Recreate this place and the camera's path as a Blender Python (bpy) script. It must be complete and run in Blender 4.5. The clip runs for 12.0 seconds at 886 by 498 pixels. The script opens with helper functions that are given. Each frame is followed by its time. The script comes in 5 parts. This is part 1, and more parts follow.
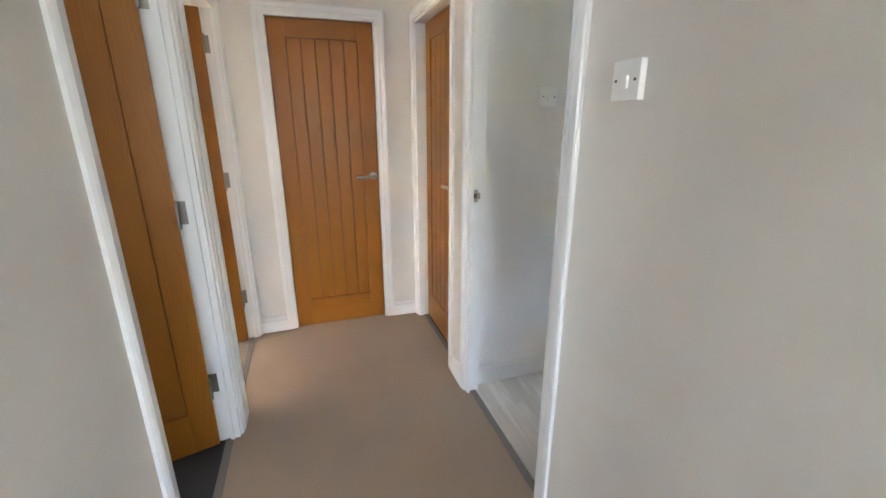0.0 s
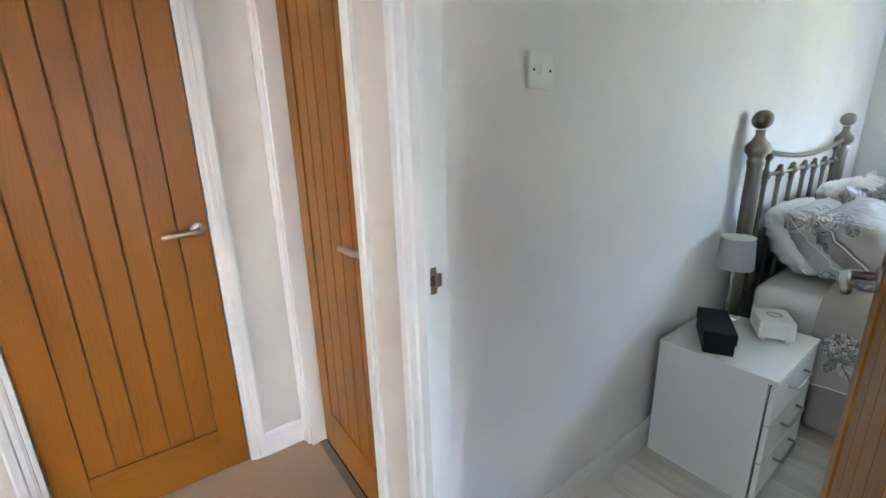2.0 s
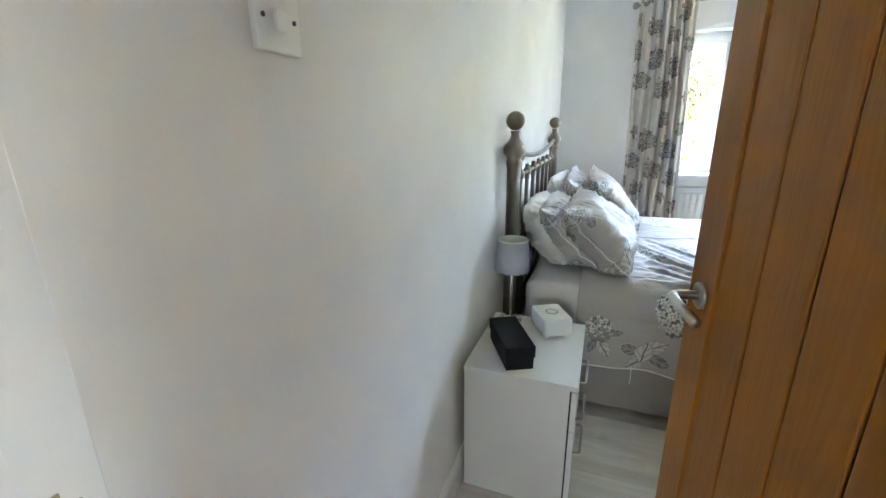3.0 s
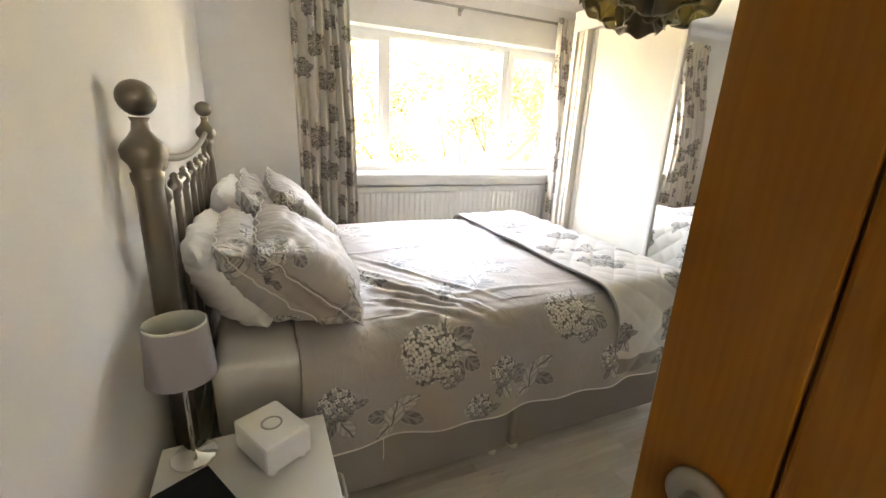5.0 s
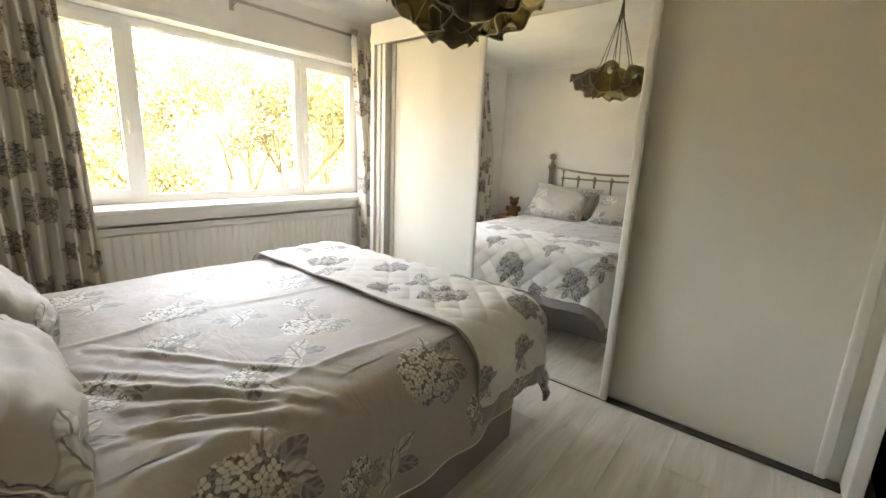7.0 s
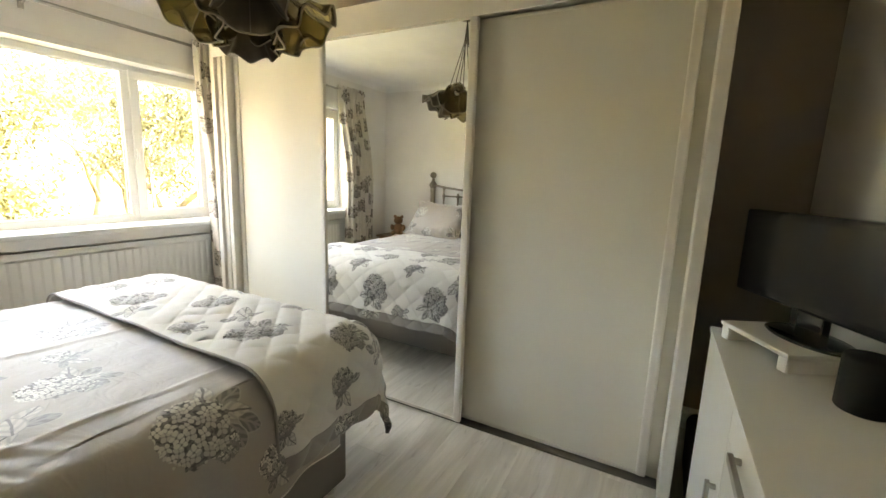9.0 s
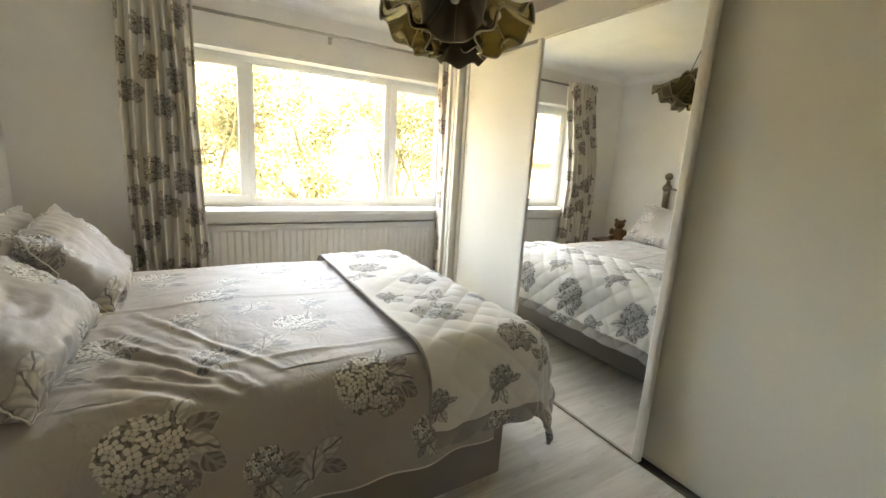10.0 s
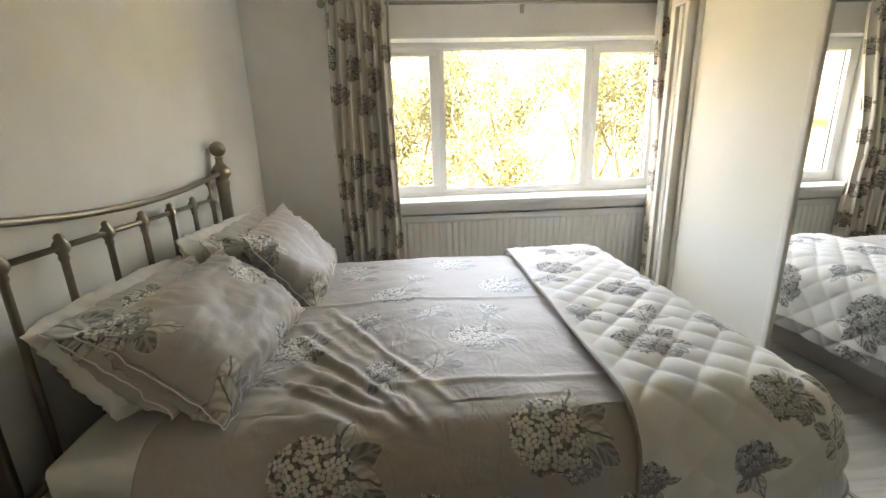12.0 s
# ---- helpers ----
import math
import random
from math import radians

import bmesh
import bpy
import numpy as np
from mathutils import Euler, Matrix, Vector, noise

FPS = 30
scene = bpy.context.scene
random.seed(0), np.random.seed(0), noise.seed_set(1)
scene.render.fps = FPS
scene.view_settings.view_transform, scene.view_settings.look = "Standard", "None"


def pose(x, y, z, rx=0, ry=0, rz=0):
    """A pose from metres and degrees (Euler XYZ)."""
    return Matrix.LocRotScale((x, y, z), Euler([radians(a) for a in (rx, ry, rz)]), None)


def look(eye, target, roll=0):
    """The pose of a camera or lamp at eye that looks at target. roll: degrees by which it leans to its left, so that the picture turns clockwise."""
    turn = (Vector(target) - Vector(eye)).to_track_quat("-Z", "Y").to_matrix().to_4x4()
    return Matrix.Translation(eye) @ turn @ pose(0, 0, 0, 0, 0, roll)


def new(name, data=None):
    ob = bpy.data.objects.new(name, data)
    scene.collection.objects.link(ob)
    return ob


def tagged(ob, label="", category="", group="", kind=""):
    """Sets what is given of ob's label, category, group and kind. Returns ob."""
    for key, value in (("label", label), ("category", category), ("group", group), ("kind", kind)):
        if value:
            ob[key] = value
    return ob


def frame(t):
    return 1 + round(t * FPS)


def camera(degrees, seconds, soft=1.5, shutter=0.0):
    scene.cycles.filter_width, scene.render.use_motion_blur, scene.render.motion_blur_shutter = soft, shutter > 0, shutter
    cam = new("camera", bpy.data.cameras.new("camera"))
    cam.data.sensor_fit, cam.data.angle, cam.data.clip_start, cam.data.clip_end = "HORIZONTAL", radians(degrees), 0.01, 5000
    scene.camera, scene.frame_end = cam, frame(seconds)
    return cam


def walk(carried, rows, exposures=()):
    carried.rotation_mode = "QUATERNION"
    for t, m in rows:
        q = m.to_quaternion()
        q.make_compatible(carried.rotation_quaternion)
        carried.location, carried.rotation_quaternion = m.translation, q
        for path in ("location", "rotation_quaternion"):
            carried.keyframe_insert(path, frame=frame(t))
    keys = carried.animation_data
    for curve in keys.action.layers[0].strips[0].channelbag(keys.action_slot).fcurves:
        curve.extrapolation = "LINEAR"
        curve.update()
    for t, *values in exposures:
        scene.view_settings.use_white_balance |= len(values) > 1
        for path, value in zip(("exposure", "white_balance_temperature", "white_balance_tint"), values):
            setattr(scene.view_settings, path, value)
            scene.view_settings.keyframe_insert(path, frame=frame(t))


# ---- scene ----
cam = camera(93.6, 12.0)
PATH = [
    (0, (1.337, 1.148, 1.393), (1.927, 2.968, 0.809), 0.0),
    (0.5, (1.374, 1.465, 1.405), (1.795, 3.335, 0.833), -0.1),
    (1, (1.397, 1.745, 1.38), (1.812, 3.621, 0.823), -0.4),
    (1.5, (1.457, 2.005, 1.388), (2.148, 3.802, 0.848), -0.8),
    (2, (1.605, 2.249, 1.363), (2.742, 3.806, 0.83), -1.5),
    (2.5, (1.786, 2.399, 1.359), (3.318, 3.561, 0.807), -1.5),
    (3, (1.953, 2.557, 1.364), (3.743, 3.25, 0.803), -0.7),
    (3.5, (2.104, 2.668, 1.363), (4.01, 2.9, 0.803), 0.5),
    (3.7, (2.19, 2.692, 1.376), (4.11, 2.747, 0.819), 1.1),
    (5.3, (2.715, 2.7, 1.34), (4.392, 1.766, 0.781), 3.0),
    (5.5, (2.769, 2.693, 1.329), (4.397, 1.671, 0.778), 3.2),
    (6, (2.918, 2.627, 1.333), (4.426, 1.425, 0.802), 3.3),
    (6.5, (2.997, 2.568, 1.335), (4.373, 1.2, 0.847), 3.1),
    (7, (3.03, 2.519, 1.345), (4.258, 1.003, 0.907), 2.5),
    (7.5, (2.99, 2.473, 1.347), (4.062, 0.833, 0.949), 2.0),
    (7.7, (2.95, 2.448, 1.348), (3.966, 0.769, 0.962), 1.9),
    (8.2, (2.965, 2.345, 1.36), (3.80, 0.59, 0.99), 1.9),
    (8.8, (2.83, 2.22, 1.375), (3.69, 0.45, 1.03), 2.1),
    (9.3, (2.661, 2.167, 1.387), (3.762, 0.534, 1.04), 2.5),
    (9.5, (2.654, 2.123, 1.392), (3.928, 0.621, 1.044), 3.4),
    (10, (2.62, 2.038, 1.392), (4.296, 1.025, 0.986), 3.5),
    (10.5, (2.572, 2.031, 1.424), (4.406, 1.392, 0.949), 1.3),
    (11, (2.588, 2.037, 1.429), (4.463, 1.576, 0.908), -0.5),
    (11.5, (2.707, 2.017, 1.422), (4.605, 1.681, 0.889), -1.0),
    (12, (2.935, 1.904, 1.418), (4.861, 1.762, 0.898), -1.7),
]
# the walk through the gap keeps clear of the open door leaf
walk(cam, [(t, look(eye, target, roll)) for t, eye, target, roll in PATH],
     exposures=[(0, 6.3, 6050, 9), (1.0, 6.4, 6100, 10), (2.0, 6.45, 5700, 9), (3.0, 6.6, 6050, 9), (3.5, 6.55, 6200, 10), (5.3, 6.15, 8700, 19), (6.5, 5.75, 8900, 17), (7.5, 5.6, 9000, 14), (9.5, 5.7, 9200, 12), (10.5, 5.55, 8700, 13), (11.5, 5.6, 8600, 14), (12, 5.4, 8400, 14)])

# ---- world, sun, added daylight lamps ----
world = bpy.data.worlds.new("sky")
scene.world = world
world.use_nodes = True
wn = world.node_tree
sky = wn.nodes.new("ShaderNodeTexSky")
sky.sky_type = "NISHITA"
sky.sun_disc = False
sky.air_density, sky.dust_density, sky.ozone_density = 1.0, 4.0, 0.6
sky.sun_elevation, sky.sun_rotation = radians(42), radians(250)
wn.links.new(sky.outputs[0], wn.nodes["Background"].inputs[0])
wn.nodes["Background"].inputs[1].default_value = 0.11
sun = new("sun", bpy.data.lights.new("sun", "SUN"))
sun.data.energy, sun.data.angle, sun.data.color = 2.0, radians(6.0), (1.0, 0.95, 0.87)
sun.matrix_world = look((-9.4, -3.4, 9.0), (0, 0, 0))


def fill_light(name, eye, target, w, h, watts, colour=(0.93, 0.96, 1.0)):
    """Adds an area lamp, out of view, that stands in for daylight."""
    lamp = new(name, bpy.data.lights.new(name, "AREA"))
    lamp.data.shape, lamp.data.size, lamp.data.size_y = "RECTANGLE", w, h
    lamp.data.energy, lamp.data.color = watts, colour
    lamp.matrix_world = look(eye, target)
    return lamp


# added lamp hidden just outside the window head, standing in for the high sky
fill_light("daylight_window", (6.72, 1.05, 2.36), (4.6, 1.05, 0.9), 2.5, 0.46, 1.2, (0.80, 0.90, 1.0))
# added lamps with no window behind them, brightening the hall and bedroom
fill_light("daylight_hall_end", (1.5, -1.55, 1.45), (1.5, 1.0, 1.2), 0.9, 1.6, 0.44)
fill_light("daylight_bathroom", (-1.15, 2.6, 1.5), (0.9, 2.6, 1.15), 0.8, 1.0, 0.42)
fill_light("daylight_back_room", (-1.75, 3.5, 1.5), (0.8, 3.7, 1.0), 0.6, 1.2, 0.09, (1.0, 0.95, 0.87))

# ---- materials ----


def material(name, colour=(0.8, 0.8, 0.8), rough=0.5, metal=0.0, spec=0.5):
    m = bpy.data.materials.new(name)
    m.use_nodes = True
    b = m.node_tree.nodes["Principled BSDF"]
    b.inputs["Base Color"].default_value = (*colour, 1)
    b.inputs["Roughness"].default_value = rough
    b.inputs["Metallic"].default_value = metal
    b.inputs["Specular IOR Level"].default_value = spec
    return m


class Net:
    """Short hands for the node tree of a material."""

    def __init__(self, m):
        self.t = m.node_tree
        self.b = self.t.nodes["Principled BSDF"]

    def put(self, socket, v):
        if isinstance(v, bpy.types.NodeSocket):
            self.t.links.new(v, socket)
        elif v is not None:
            socket.default_value = v

    def coord(self, kind="Object"):
        return self.t.nodes.new("ShaderNodeTexCoord").outputs[kind]

    def scale(self, v, s, loc=(0, 0, 0)):
        n = self.t.nodes.new("ShaderNodeMapping")
        n.inputs["Scale"].default_value = s
        n.inputs["Location"].default_value = loc
        self.t.links.new(v, n.inputs["Vector"])
        return n.outputs[0]

    def noise(self, v, s, detail=4.0, rough=0.55, distort=0.0, out="Fac"):
        n = self.t.nodes.new("ShaderNodeTexNoise")
        self.put(n.inputs["Vector"], v)
        n.inputs["Scale"].default_value, n.inputs["Detail"].default_value = s, detail
        n.inputs["Roughness"].default_value, n.inputs["Distortion"].default_value = rough, distort
        return n.outputs[out]

    def voronoi(self, v, s, out="Distance", feature="F1", dims="3D", spread=1.0):
        n = self.t.nodes.new("ShaderNodeTexVoronoi")
        n.feature = feature
        n.voronoi_dimensions = dims
        n.inputs["Randomness"].default_value = spread
        self.put(n.inputs["Vector"], v)
        n.inputs["Scale"].default_value = s
        return n.outputs[out]

    def math(self, op, a, b=None, c=None):
        n = self.t.nodes.new("ShaderNodeMath")
        n.operation = op
        for k, v in enumerate((a, b, c)):
            if v is not None:
                self.put(n.inputs[k], v)
        return n.outputs[0]

    def vec(self, op, a, b):
        n = self.t.nodes.new("ShaderNodeVectorMath")
        n.operation = op
        self.put(n.inputs[0], a)
        self.put(n.inputs[1], b)
        return n.outputs["Value" if op in ("DISTANCE", "DOT_PRODUCT", "LENGTH") else "Vector"]

    def step(self, v, lo, hi, a=0.0, b=1.0):
        n = self.t.nodes.new("ShaderNodeMapRange")
        n.interpolation_type = "SMOOTHSTEP"
        self.put(n.inputs["Value"], v)
        for k, x in zip(("From Min", "From Max", "To Min", "To Max"), (lo, hi, a, b)):
            n.inputs[k].default_value = x
        return n.outputs[0]

    def mix(self, f, a, b):
        n = self.t.nodes.new("ShaderNodeMix")
        n.data_type = "RGBA"
        self.put(n.inputs["Factor"], f)
        for s, v in ((n.inputs["A"], a), (n.inputs["B"], b)):
            self.put(s, v if isinstance(v, bpy.types.NodeSocket) else (*v, 1))
        return n.outputs["Result"]

    def colour(self, v):
        self.put(self.b.inputs["Base Color"], v)

    def bump(self, h, strength=0.3, dist=0.01):
        n = self.t.nodes.new("ShaderNodeBump")
        n.inputs["Strength"].default_value, n.inputs["Distance"].default_value = strength, dist
        self.put(n.inputs["Height"], h)
        self.t.links.new(n.outputs[0], self.b.inputs["Normal"])

    def random(self):
        return self.t.nodes.new("ShaderNodeObjectInfo").outputs["Random"]


def paint(name, colour, rough=0.55, spread=0.03, lumps=220.0):
    """Matt or satin paint with roller texture and faint patches."""
    m = material(name, colour, rough)
    n = Net(m)
    c = n.coord()
    patch = n.noise(c, 1.7, 3)
    dark = tuple(v * (1 - 2 * spread) for v in colour)
    light = tuple(min(1, v * (1 + spread)) for v in colour)
    n.colour(n.mix(n.step(patch, 0.3, 0.7), dark, light))
    n.bump(n.noise(c, lumps, 3), 0.12, 0.002)
    return m


def oak(name, dark, mid, light, rough=0.38):
    m = material(name, mid, rough)
    n = Net(m)
    r = n.random()
    off = n.t.nodes.new("ShaderNodeCombineXYZ")
    n.put(off.inputs[0], n.math("MULTIPLY", r, 7.0))
    n.put(off.inputs[2], n.math("MULTIPLY", r, 11.0))
    c = n.vec("ADD", n.coord(), off.outputs[0])
    # plain-sawn arches: rings cut along the board
    xyz = n.t.nodes.new("ShaderNodeSeparateXYZ")
    n.put(xyz.inputs[0], c)
    px = n.math("PINGPONG", n.math("ADD", xyz.outputs[0], n.math("MULTIPLY", n.noise(n.scale(c, (3, 3, 1.6)), 1.0, 2), 0.10)), 0.065)
    pz = n.math("MULTIPLY", n.math("PINGPONG", n.math("ADD", xyz.outputs[2], 0.4), 1.25), 0.05)
    dist = n.math("SQRT", n.math("ADD", n.math("MULTIPLY", px, px), n.math("MULTIPLY", pz, pz)))
    wander = n.math("MULTIPLY", n.noise(n.scale(c, (22, 22, 1.6)), 1.0, 3, 0.5), 2.2)
    ring = n.math("FRACT", n.math("ADD", n.math("MULTIPLY", dist, 120.0), wander))
    ring = n.math("MULTIPLY", n.step(ring, 0.0, 0.75), n.step(ring, 1.0, 0.88))
    n.b.inputs["Specular IOR Level"].default_value = 0.3
    fine = n.noise(n.scale(c, (420, 420, 9)), 1.0, 2, 0.6)
    broad = n.noise(n.scale(c, (6, 6, 1.2)), 1.0, 2)
    col = n.mix(n.math("MULTIPLY", ring, 0.38), mid, light)
    col = n.mix(n.step(fine, 0.5, 0.78, 0, 0.22), col, dark)
    col = n.mix(n.step(broad, 0.35, 0.75, 0, 0.35), col, dark)
    n.colour(col)
    n.put(n.b.inputs["Roughness"], n.step(fine, 0.3, 0.8, rough - 0.05, rough + 0.15))
    n.bump(fine, 0.12, 0.002)
    return m


def floral(name, ground, heads, sprigs, fans, size, rough=0.6, tones=((0.72, 0.70, 0.64), (0.075, 0.070, 0.068), (0.25, 0.238, 0.228)), weave=0.25, sheen=0.3, turned=False, crease=0.0):
    """Cloth printed with hydrangeas: large heads with leaves, small dark heads and fans of leaves at spots (across, along, size) in metres on the cloth."""
    m = material(name, ground, rough)
    n = Net(m)
    pale, dark, leafy = tones
    c = n.coord("UV")
    warp = n.vec("MULTIPLY", n.vec("SUBTRACT", n.noise(c, 14.0, 2, out="Color"), (0.5, 0.5, 0.5)), (0.030, 0.030, 0))
    p = n.vec("ADD", c, warp)

    def nearest(centres, grow):
        """Place in the nearest motif, in units of its head, x to the right and y up as the cloth is seen."""
        best, far = None, None
        for x, y, q in centres:
            k = 1.0 / (q * size * grow)
            to = n.vec("MULTIPLY", n.vec("SUBTRACT", p, (x, y, 0)), (k, k, 0))
            d = n.vec("LENGTH", to, None)
            if best is None:
                best, far = to, d
            else:
                best = n.mix(n.math("LESS_THAN", d, far), best, to)
                far = n.math("MINIMUM", far, d)
        xyz = n.t.nodes.new("ShaderNodeSeparateXYZ")
        n.put(xyz.inputs[0], best)
        lx, ly = xyz.outputs[0], xyz.outputs[1]
        if turned:
            lx, ly = n.math("MULTIPLY", ly, -1.0), lx
        return lx, ly

    def joined(lx, ly):
        v = n.t.nodes.new("ShaderNodeCombineXYZ")
        n.put(v.inputs[0], lx)
        n.put(v.inputs[1], ly)
        return v.outputs[0]

    def flower(col, lx, ly, cx, cy, rad, florets, shade):
        """A round head of four-petalled florets."""
        v = n.vec("SUBTRACT", joined(lx, ly), (cx, cy, 0))
        d = n.vec("LENGTH", v, None)
        edge = n.math("ADD", d, n.math("MULTIPLY", n.math("SUBTRACT", n.noise(v, 4.2 / rad, 2), 0.5), 0.55 * rad))
        mask = n.step(edge, rad * 1.03, rad * 0.97)
        cell = n.t.nodes.new("ShaderNodeTexVoronoi")
        cell.voronoi_dimensions = "2D"
        cell.inputs["Scale"].default_value = florets
        cell.inputs["Randomness"].default_value = 0.8
        n.put(cell.inputs["Vector"], v)
        off = n.vec("SUBTRACT", v, cell.outputs["Position"])
        xyz = n.t.nodes.new("ShaderNodeSeparateXYZ")
        n.put(xyz.inputs[0], off)
        spin = n.math("MULTIPLY", cell.outputs["Color"], 6.0)
        ang = n.math("ADD", n.math("MULTIPLY", n.math("ARCTAN2", xyz.outputs[1], xyz.outputs[0]), 4.0), spin)
        reach = n.math("ADD", 0.50, n.math("MULTIPLY", n.math("COSINE", ang), 0.13))
        gap = n.math("SUBTRACT", cell.outputs["Distance"], reach)
        petal = n.mix(n.step(cell.outputs["Distance"], 0.03, 0.16), n_mid(dark, leafy), pale)
        petal = n.mix(n.step(n.math("COSINE", ang), -0.4, -0.9, 0, 0.55), petal, leafy)
        petal = n.mix(n.step(spin, 2.0, 4.2, 0, 0.30 + 0.6 * shade), petal, leafy)
        under = n.mix(n.step(n.noise(v, 9.0, 2), 0.4, 0.62), dark, leafy)
        petal = n.mix(n.step(gap, -0.03, 0.03), petal, under)
        low = n.step(n.math("SUBTRACT", n.math("MULTIPLY", lx, 0.6), ly), cx * 0.6 - cy - 0.1, cx * 0.6 - cy + rad, 0, 0.22 + 0.35 * shade)
        petal = n.mix(low, petal, n_mid(dark, leafy))
        return n.mix(mask, col, petal)

    def leaf(col, lx, ly, cx, cy, turn, long, wide, shade):
        a = radians(turn)
        dx, dy = n.math("SUBTRACT", lx, cx), n.math("SUBTRACT", ly, cy)
        u = n.math("ADD", n.math("MULTIPLY", dx, math.cos(a)), n.math("MULTIPLY", dy, math.sin(a)))
        v = n.math("ABSOLUTE", n.math("SUBTRACT", n.math("MULTIPLY", dy, math.cos(a)), n.math("MULTIPLY", dx, math.sin(a))))
        f = n.math("DIVIDE", u, long)
        wide *= 1.3
        out = n.math("ADD", n.math("DIVIDE", v, wide), n.math("MULTIPLY", f, f))
        mask = n.step(out, 1.0, 0.93)
        rib = n.math("SINE", n.math("MULTIPLY", n.math("SUBTRACT", u, n.math("MULTIPLY", v, 1.3)), 9.0 / long))
        lit = n_mid(ground, pale)
        pair = (n_mid(dark, leafy), n_mid(leafy, n_mid(leafy, ground))) if shade else (lit, n_mid(lit, leafy))
        tone = n.mix(n.step(rib, -0.5, 0.9), *pair)
        tone = n.mix(n.step(v, 0.045, 0.025), tone, n_mid(dark, leafy) if not shade else n_mid(leafy, ground))
        tone = n.mix(n.step(out, 0.74, 0.92, 0, 0.75), tone, leafy if not shade else n_mid(pale, ground))
        return n.mix(mask, col, tone)

    base = n.mix(n.step(n.noise(c, 3.0, 3), 0.35, 0.7, 0, 0.35), ground, tuple(v * 0.93 for v in ground))
    col = base
    if fans:
        lx, ly = nearest(fans, 1.15)
        for row in ((0.55, 0.55, 35, 0.62, 0.30, 0), (0.75, -0.15, -12, 0.60, 0.26, 1), (-0.55, 0.25, 160, 0.55, 0.28, 1), (-0.25, -0.45, 215, 0.5, 0.26, 0), (0.1, 0.15, 80, 0.62, 0.34, 0)):
            col = leaf(col, lx, ly, *row)
    if sprigs:
        lx, ly = nearest(sprigs, 1.1)
        for row in ((0.95, -0.1, 15, 0.5, 0.22, 1), (0.35, -1.1, -60, 0.62, 0.28, 0), (-0.3, -1.05, -115, 0.5, 0.24, 1)):
            col = leaf(col, lx, ly, *row)
        col = flower(col, lx, ly, 0, 0, 0.82, 4.2, 0.9)
    if heads:
        lx, ly = nearest(heads, 0.95)
        for row in ((1.20, 0.45, 25, 0.58, 0.27, 1), (1.15, -0.05, -20, 0.52, 0.25, 0), (1.45, -0.55, -40, 0.42, 0.24, 1), (0.75, 0.95, 62, 0.50, 0.22, 0), (1.0, -0.75, -75, 0.45, 0.2, 1)):
            col = leaf(col, lx, ly, *row)
        col = flower(col, lx, ly, 0.62, -0.85, 0.42, 6.5, 1.0)
        col = flower(col, lx, ly, 0, 0, 1.0, 3.4, 0.0)
    n.colour(col)
    n.b.inputs["Sheen Weight"].default_value = sheen
    height = n.math("MULTIPLY", n.noise(c, 900.0, 2), 0.0008 * weave)
    if crease:
        soft = n.noise(n.scale(c, (9, 5.5, 1)), 1.0, 3, 0.55, 0.9)
        line = n.math("ABSOLUTE", n.math("SUBTRACT", n.noise(n.scale(c, (7, 11, 1)), 1.0, 2, 0.5, 1.4), 0.5))
        line = n.math("MULTIPLY", n.step(line, 0.0, 0.16, 1.0, 0.0), crease)
        height = n.math("ADD", height, n.math("ADD", line, n.math("MULTIPLY", soft, 8.0 * crease)))
    n.bump(height, 0.8, 1.0)
    return m


def n_mid(a, b):
    return tuple((x + y) / 2 for x, y in zip(a, b))


WALL_HALL = paint("warm_white_wall_paint", (0.73, 0.695, 0.64), 0.6)
WALL_BED = paint("pale_grey_wall_paint", (0.86, 0.84, 0.815), 0.6)
# for the wall behind the wardrobe, darker than the other bedroom walls
WALL_DARK = paint("dark_brown_wall", (0.36, 0.305, 0.255), 0.7)
CEILING = paint("white_ceiling_paint", (0.93, 0.925, 0.91), 0.75)
GLOSS = paint("white_gloss_woodwork", (0.82, 0.82, 0.81), 0.28, 0.02, 60)
UPVC = paint("white_upvc", (0.84, 0.84, 0.82), 0.3, 0.01, 400)
OAK = oak("golden_oak_veneer", (0.18, 0.062, 0.006), (0.29, 0.108, 0.009), (0.36, 0.148, 0.015))
OAK_GAP = material("dark_groove", (0.15, 0.05, 0.008), 0.7)
STEEL = material("brushed_steel", (0.42, 0.40, 0.37), 0.3, 1.0)
CHROME = material("polished_chrome", (0.8, 0.8, 0.8), 0.08, 1.0)
HINGE = material("dull_steel_hinge", (0.30, 0.28, 0.25), 0.45, 1.0)
PEWTER = material("antique_nickel", (0.23, 0.20, 0.165), 0.32, 1.0)
_n = Net(PEWTER)
_n.put(_n.b.inputs["Roughness"], _n.step(_n.noise(_n.coord(), 260, 2), 0.3, 0.7, 0.30, 0.36))
_n.colour(_n.mix(_n.noise(_n.coord(), 3, 2), (0.25, 0.22, 0.18), (0.29, 0.255, 0.21)))
PLASTIC = paint("white_plastic", (0.88, 0.88, 0.86), 0.3, 0.01, 800)
DARK_SLOT = material("dark_screw", (0.08, 0.07, 0.06), 0.5)
LACQUER = paint("white_lacquered_board", (0.80, 0.79, 0.75), 0.32, 0.01, 90)
WARDROBE = paint("cream_wardrobe_panel", (0.80, 0.775, 0.69), 0.6, 0.015, 120)
WARDROBE_TRIM = paint("ivory_wardrobe_profile", (0.78, 0.75, 0.69), 0.3, 0.01, 200)
MIRROR = material("silvered_mirror", (0.92, 0.93, 0.92), 0.0, 1.0)
BLACK = material("matt_black_card", (0.010, 0.010, 0.011), 0.65, 0.0, 0.25)
TV_BLACK = material("glossy_black_plastic", (0.008, 0.008, 0.009), 0.12)
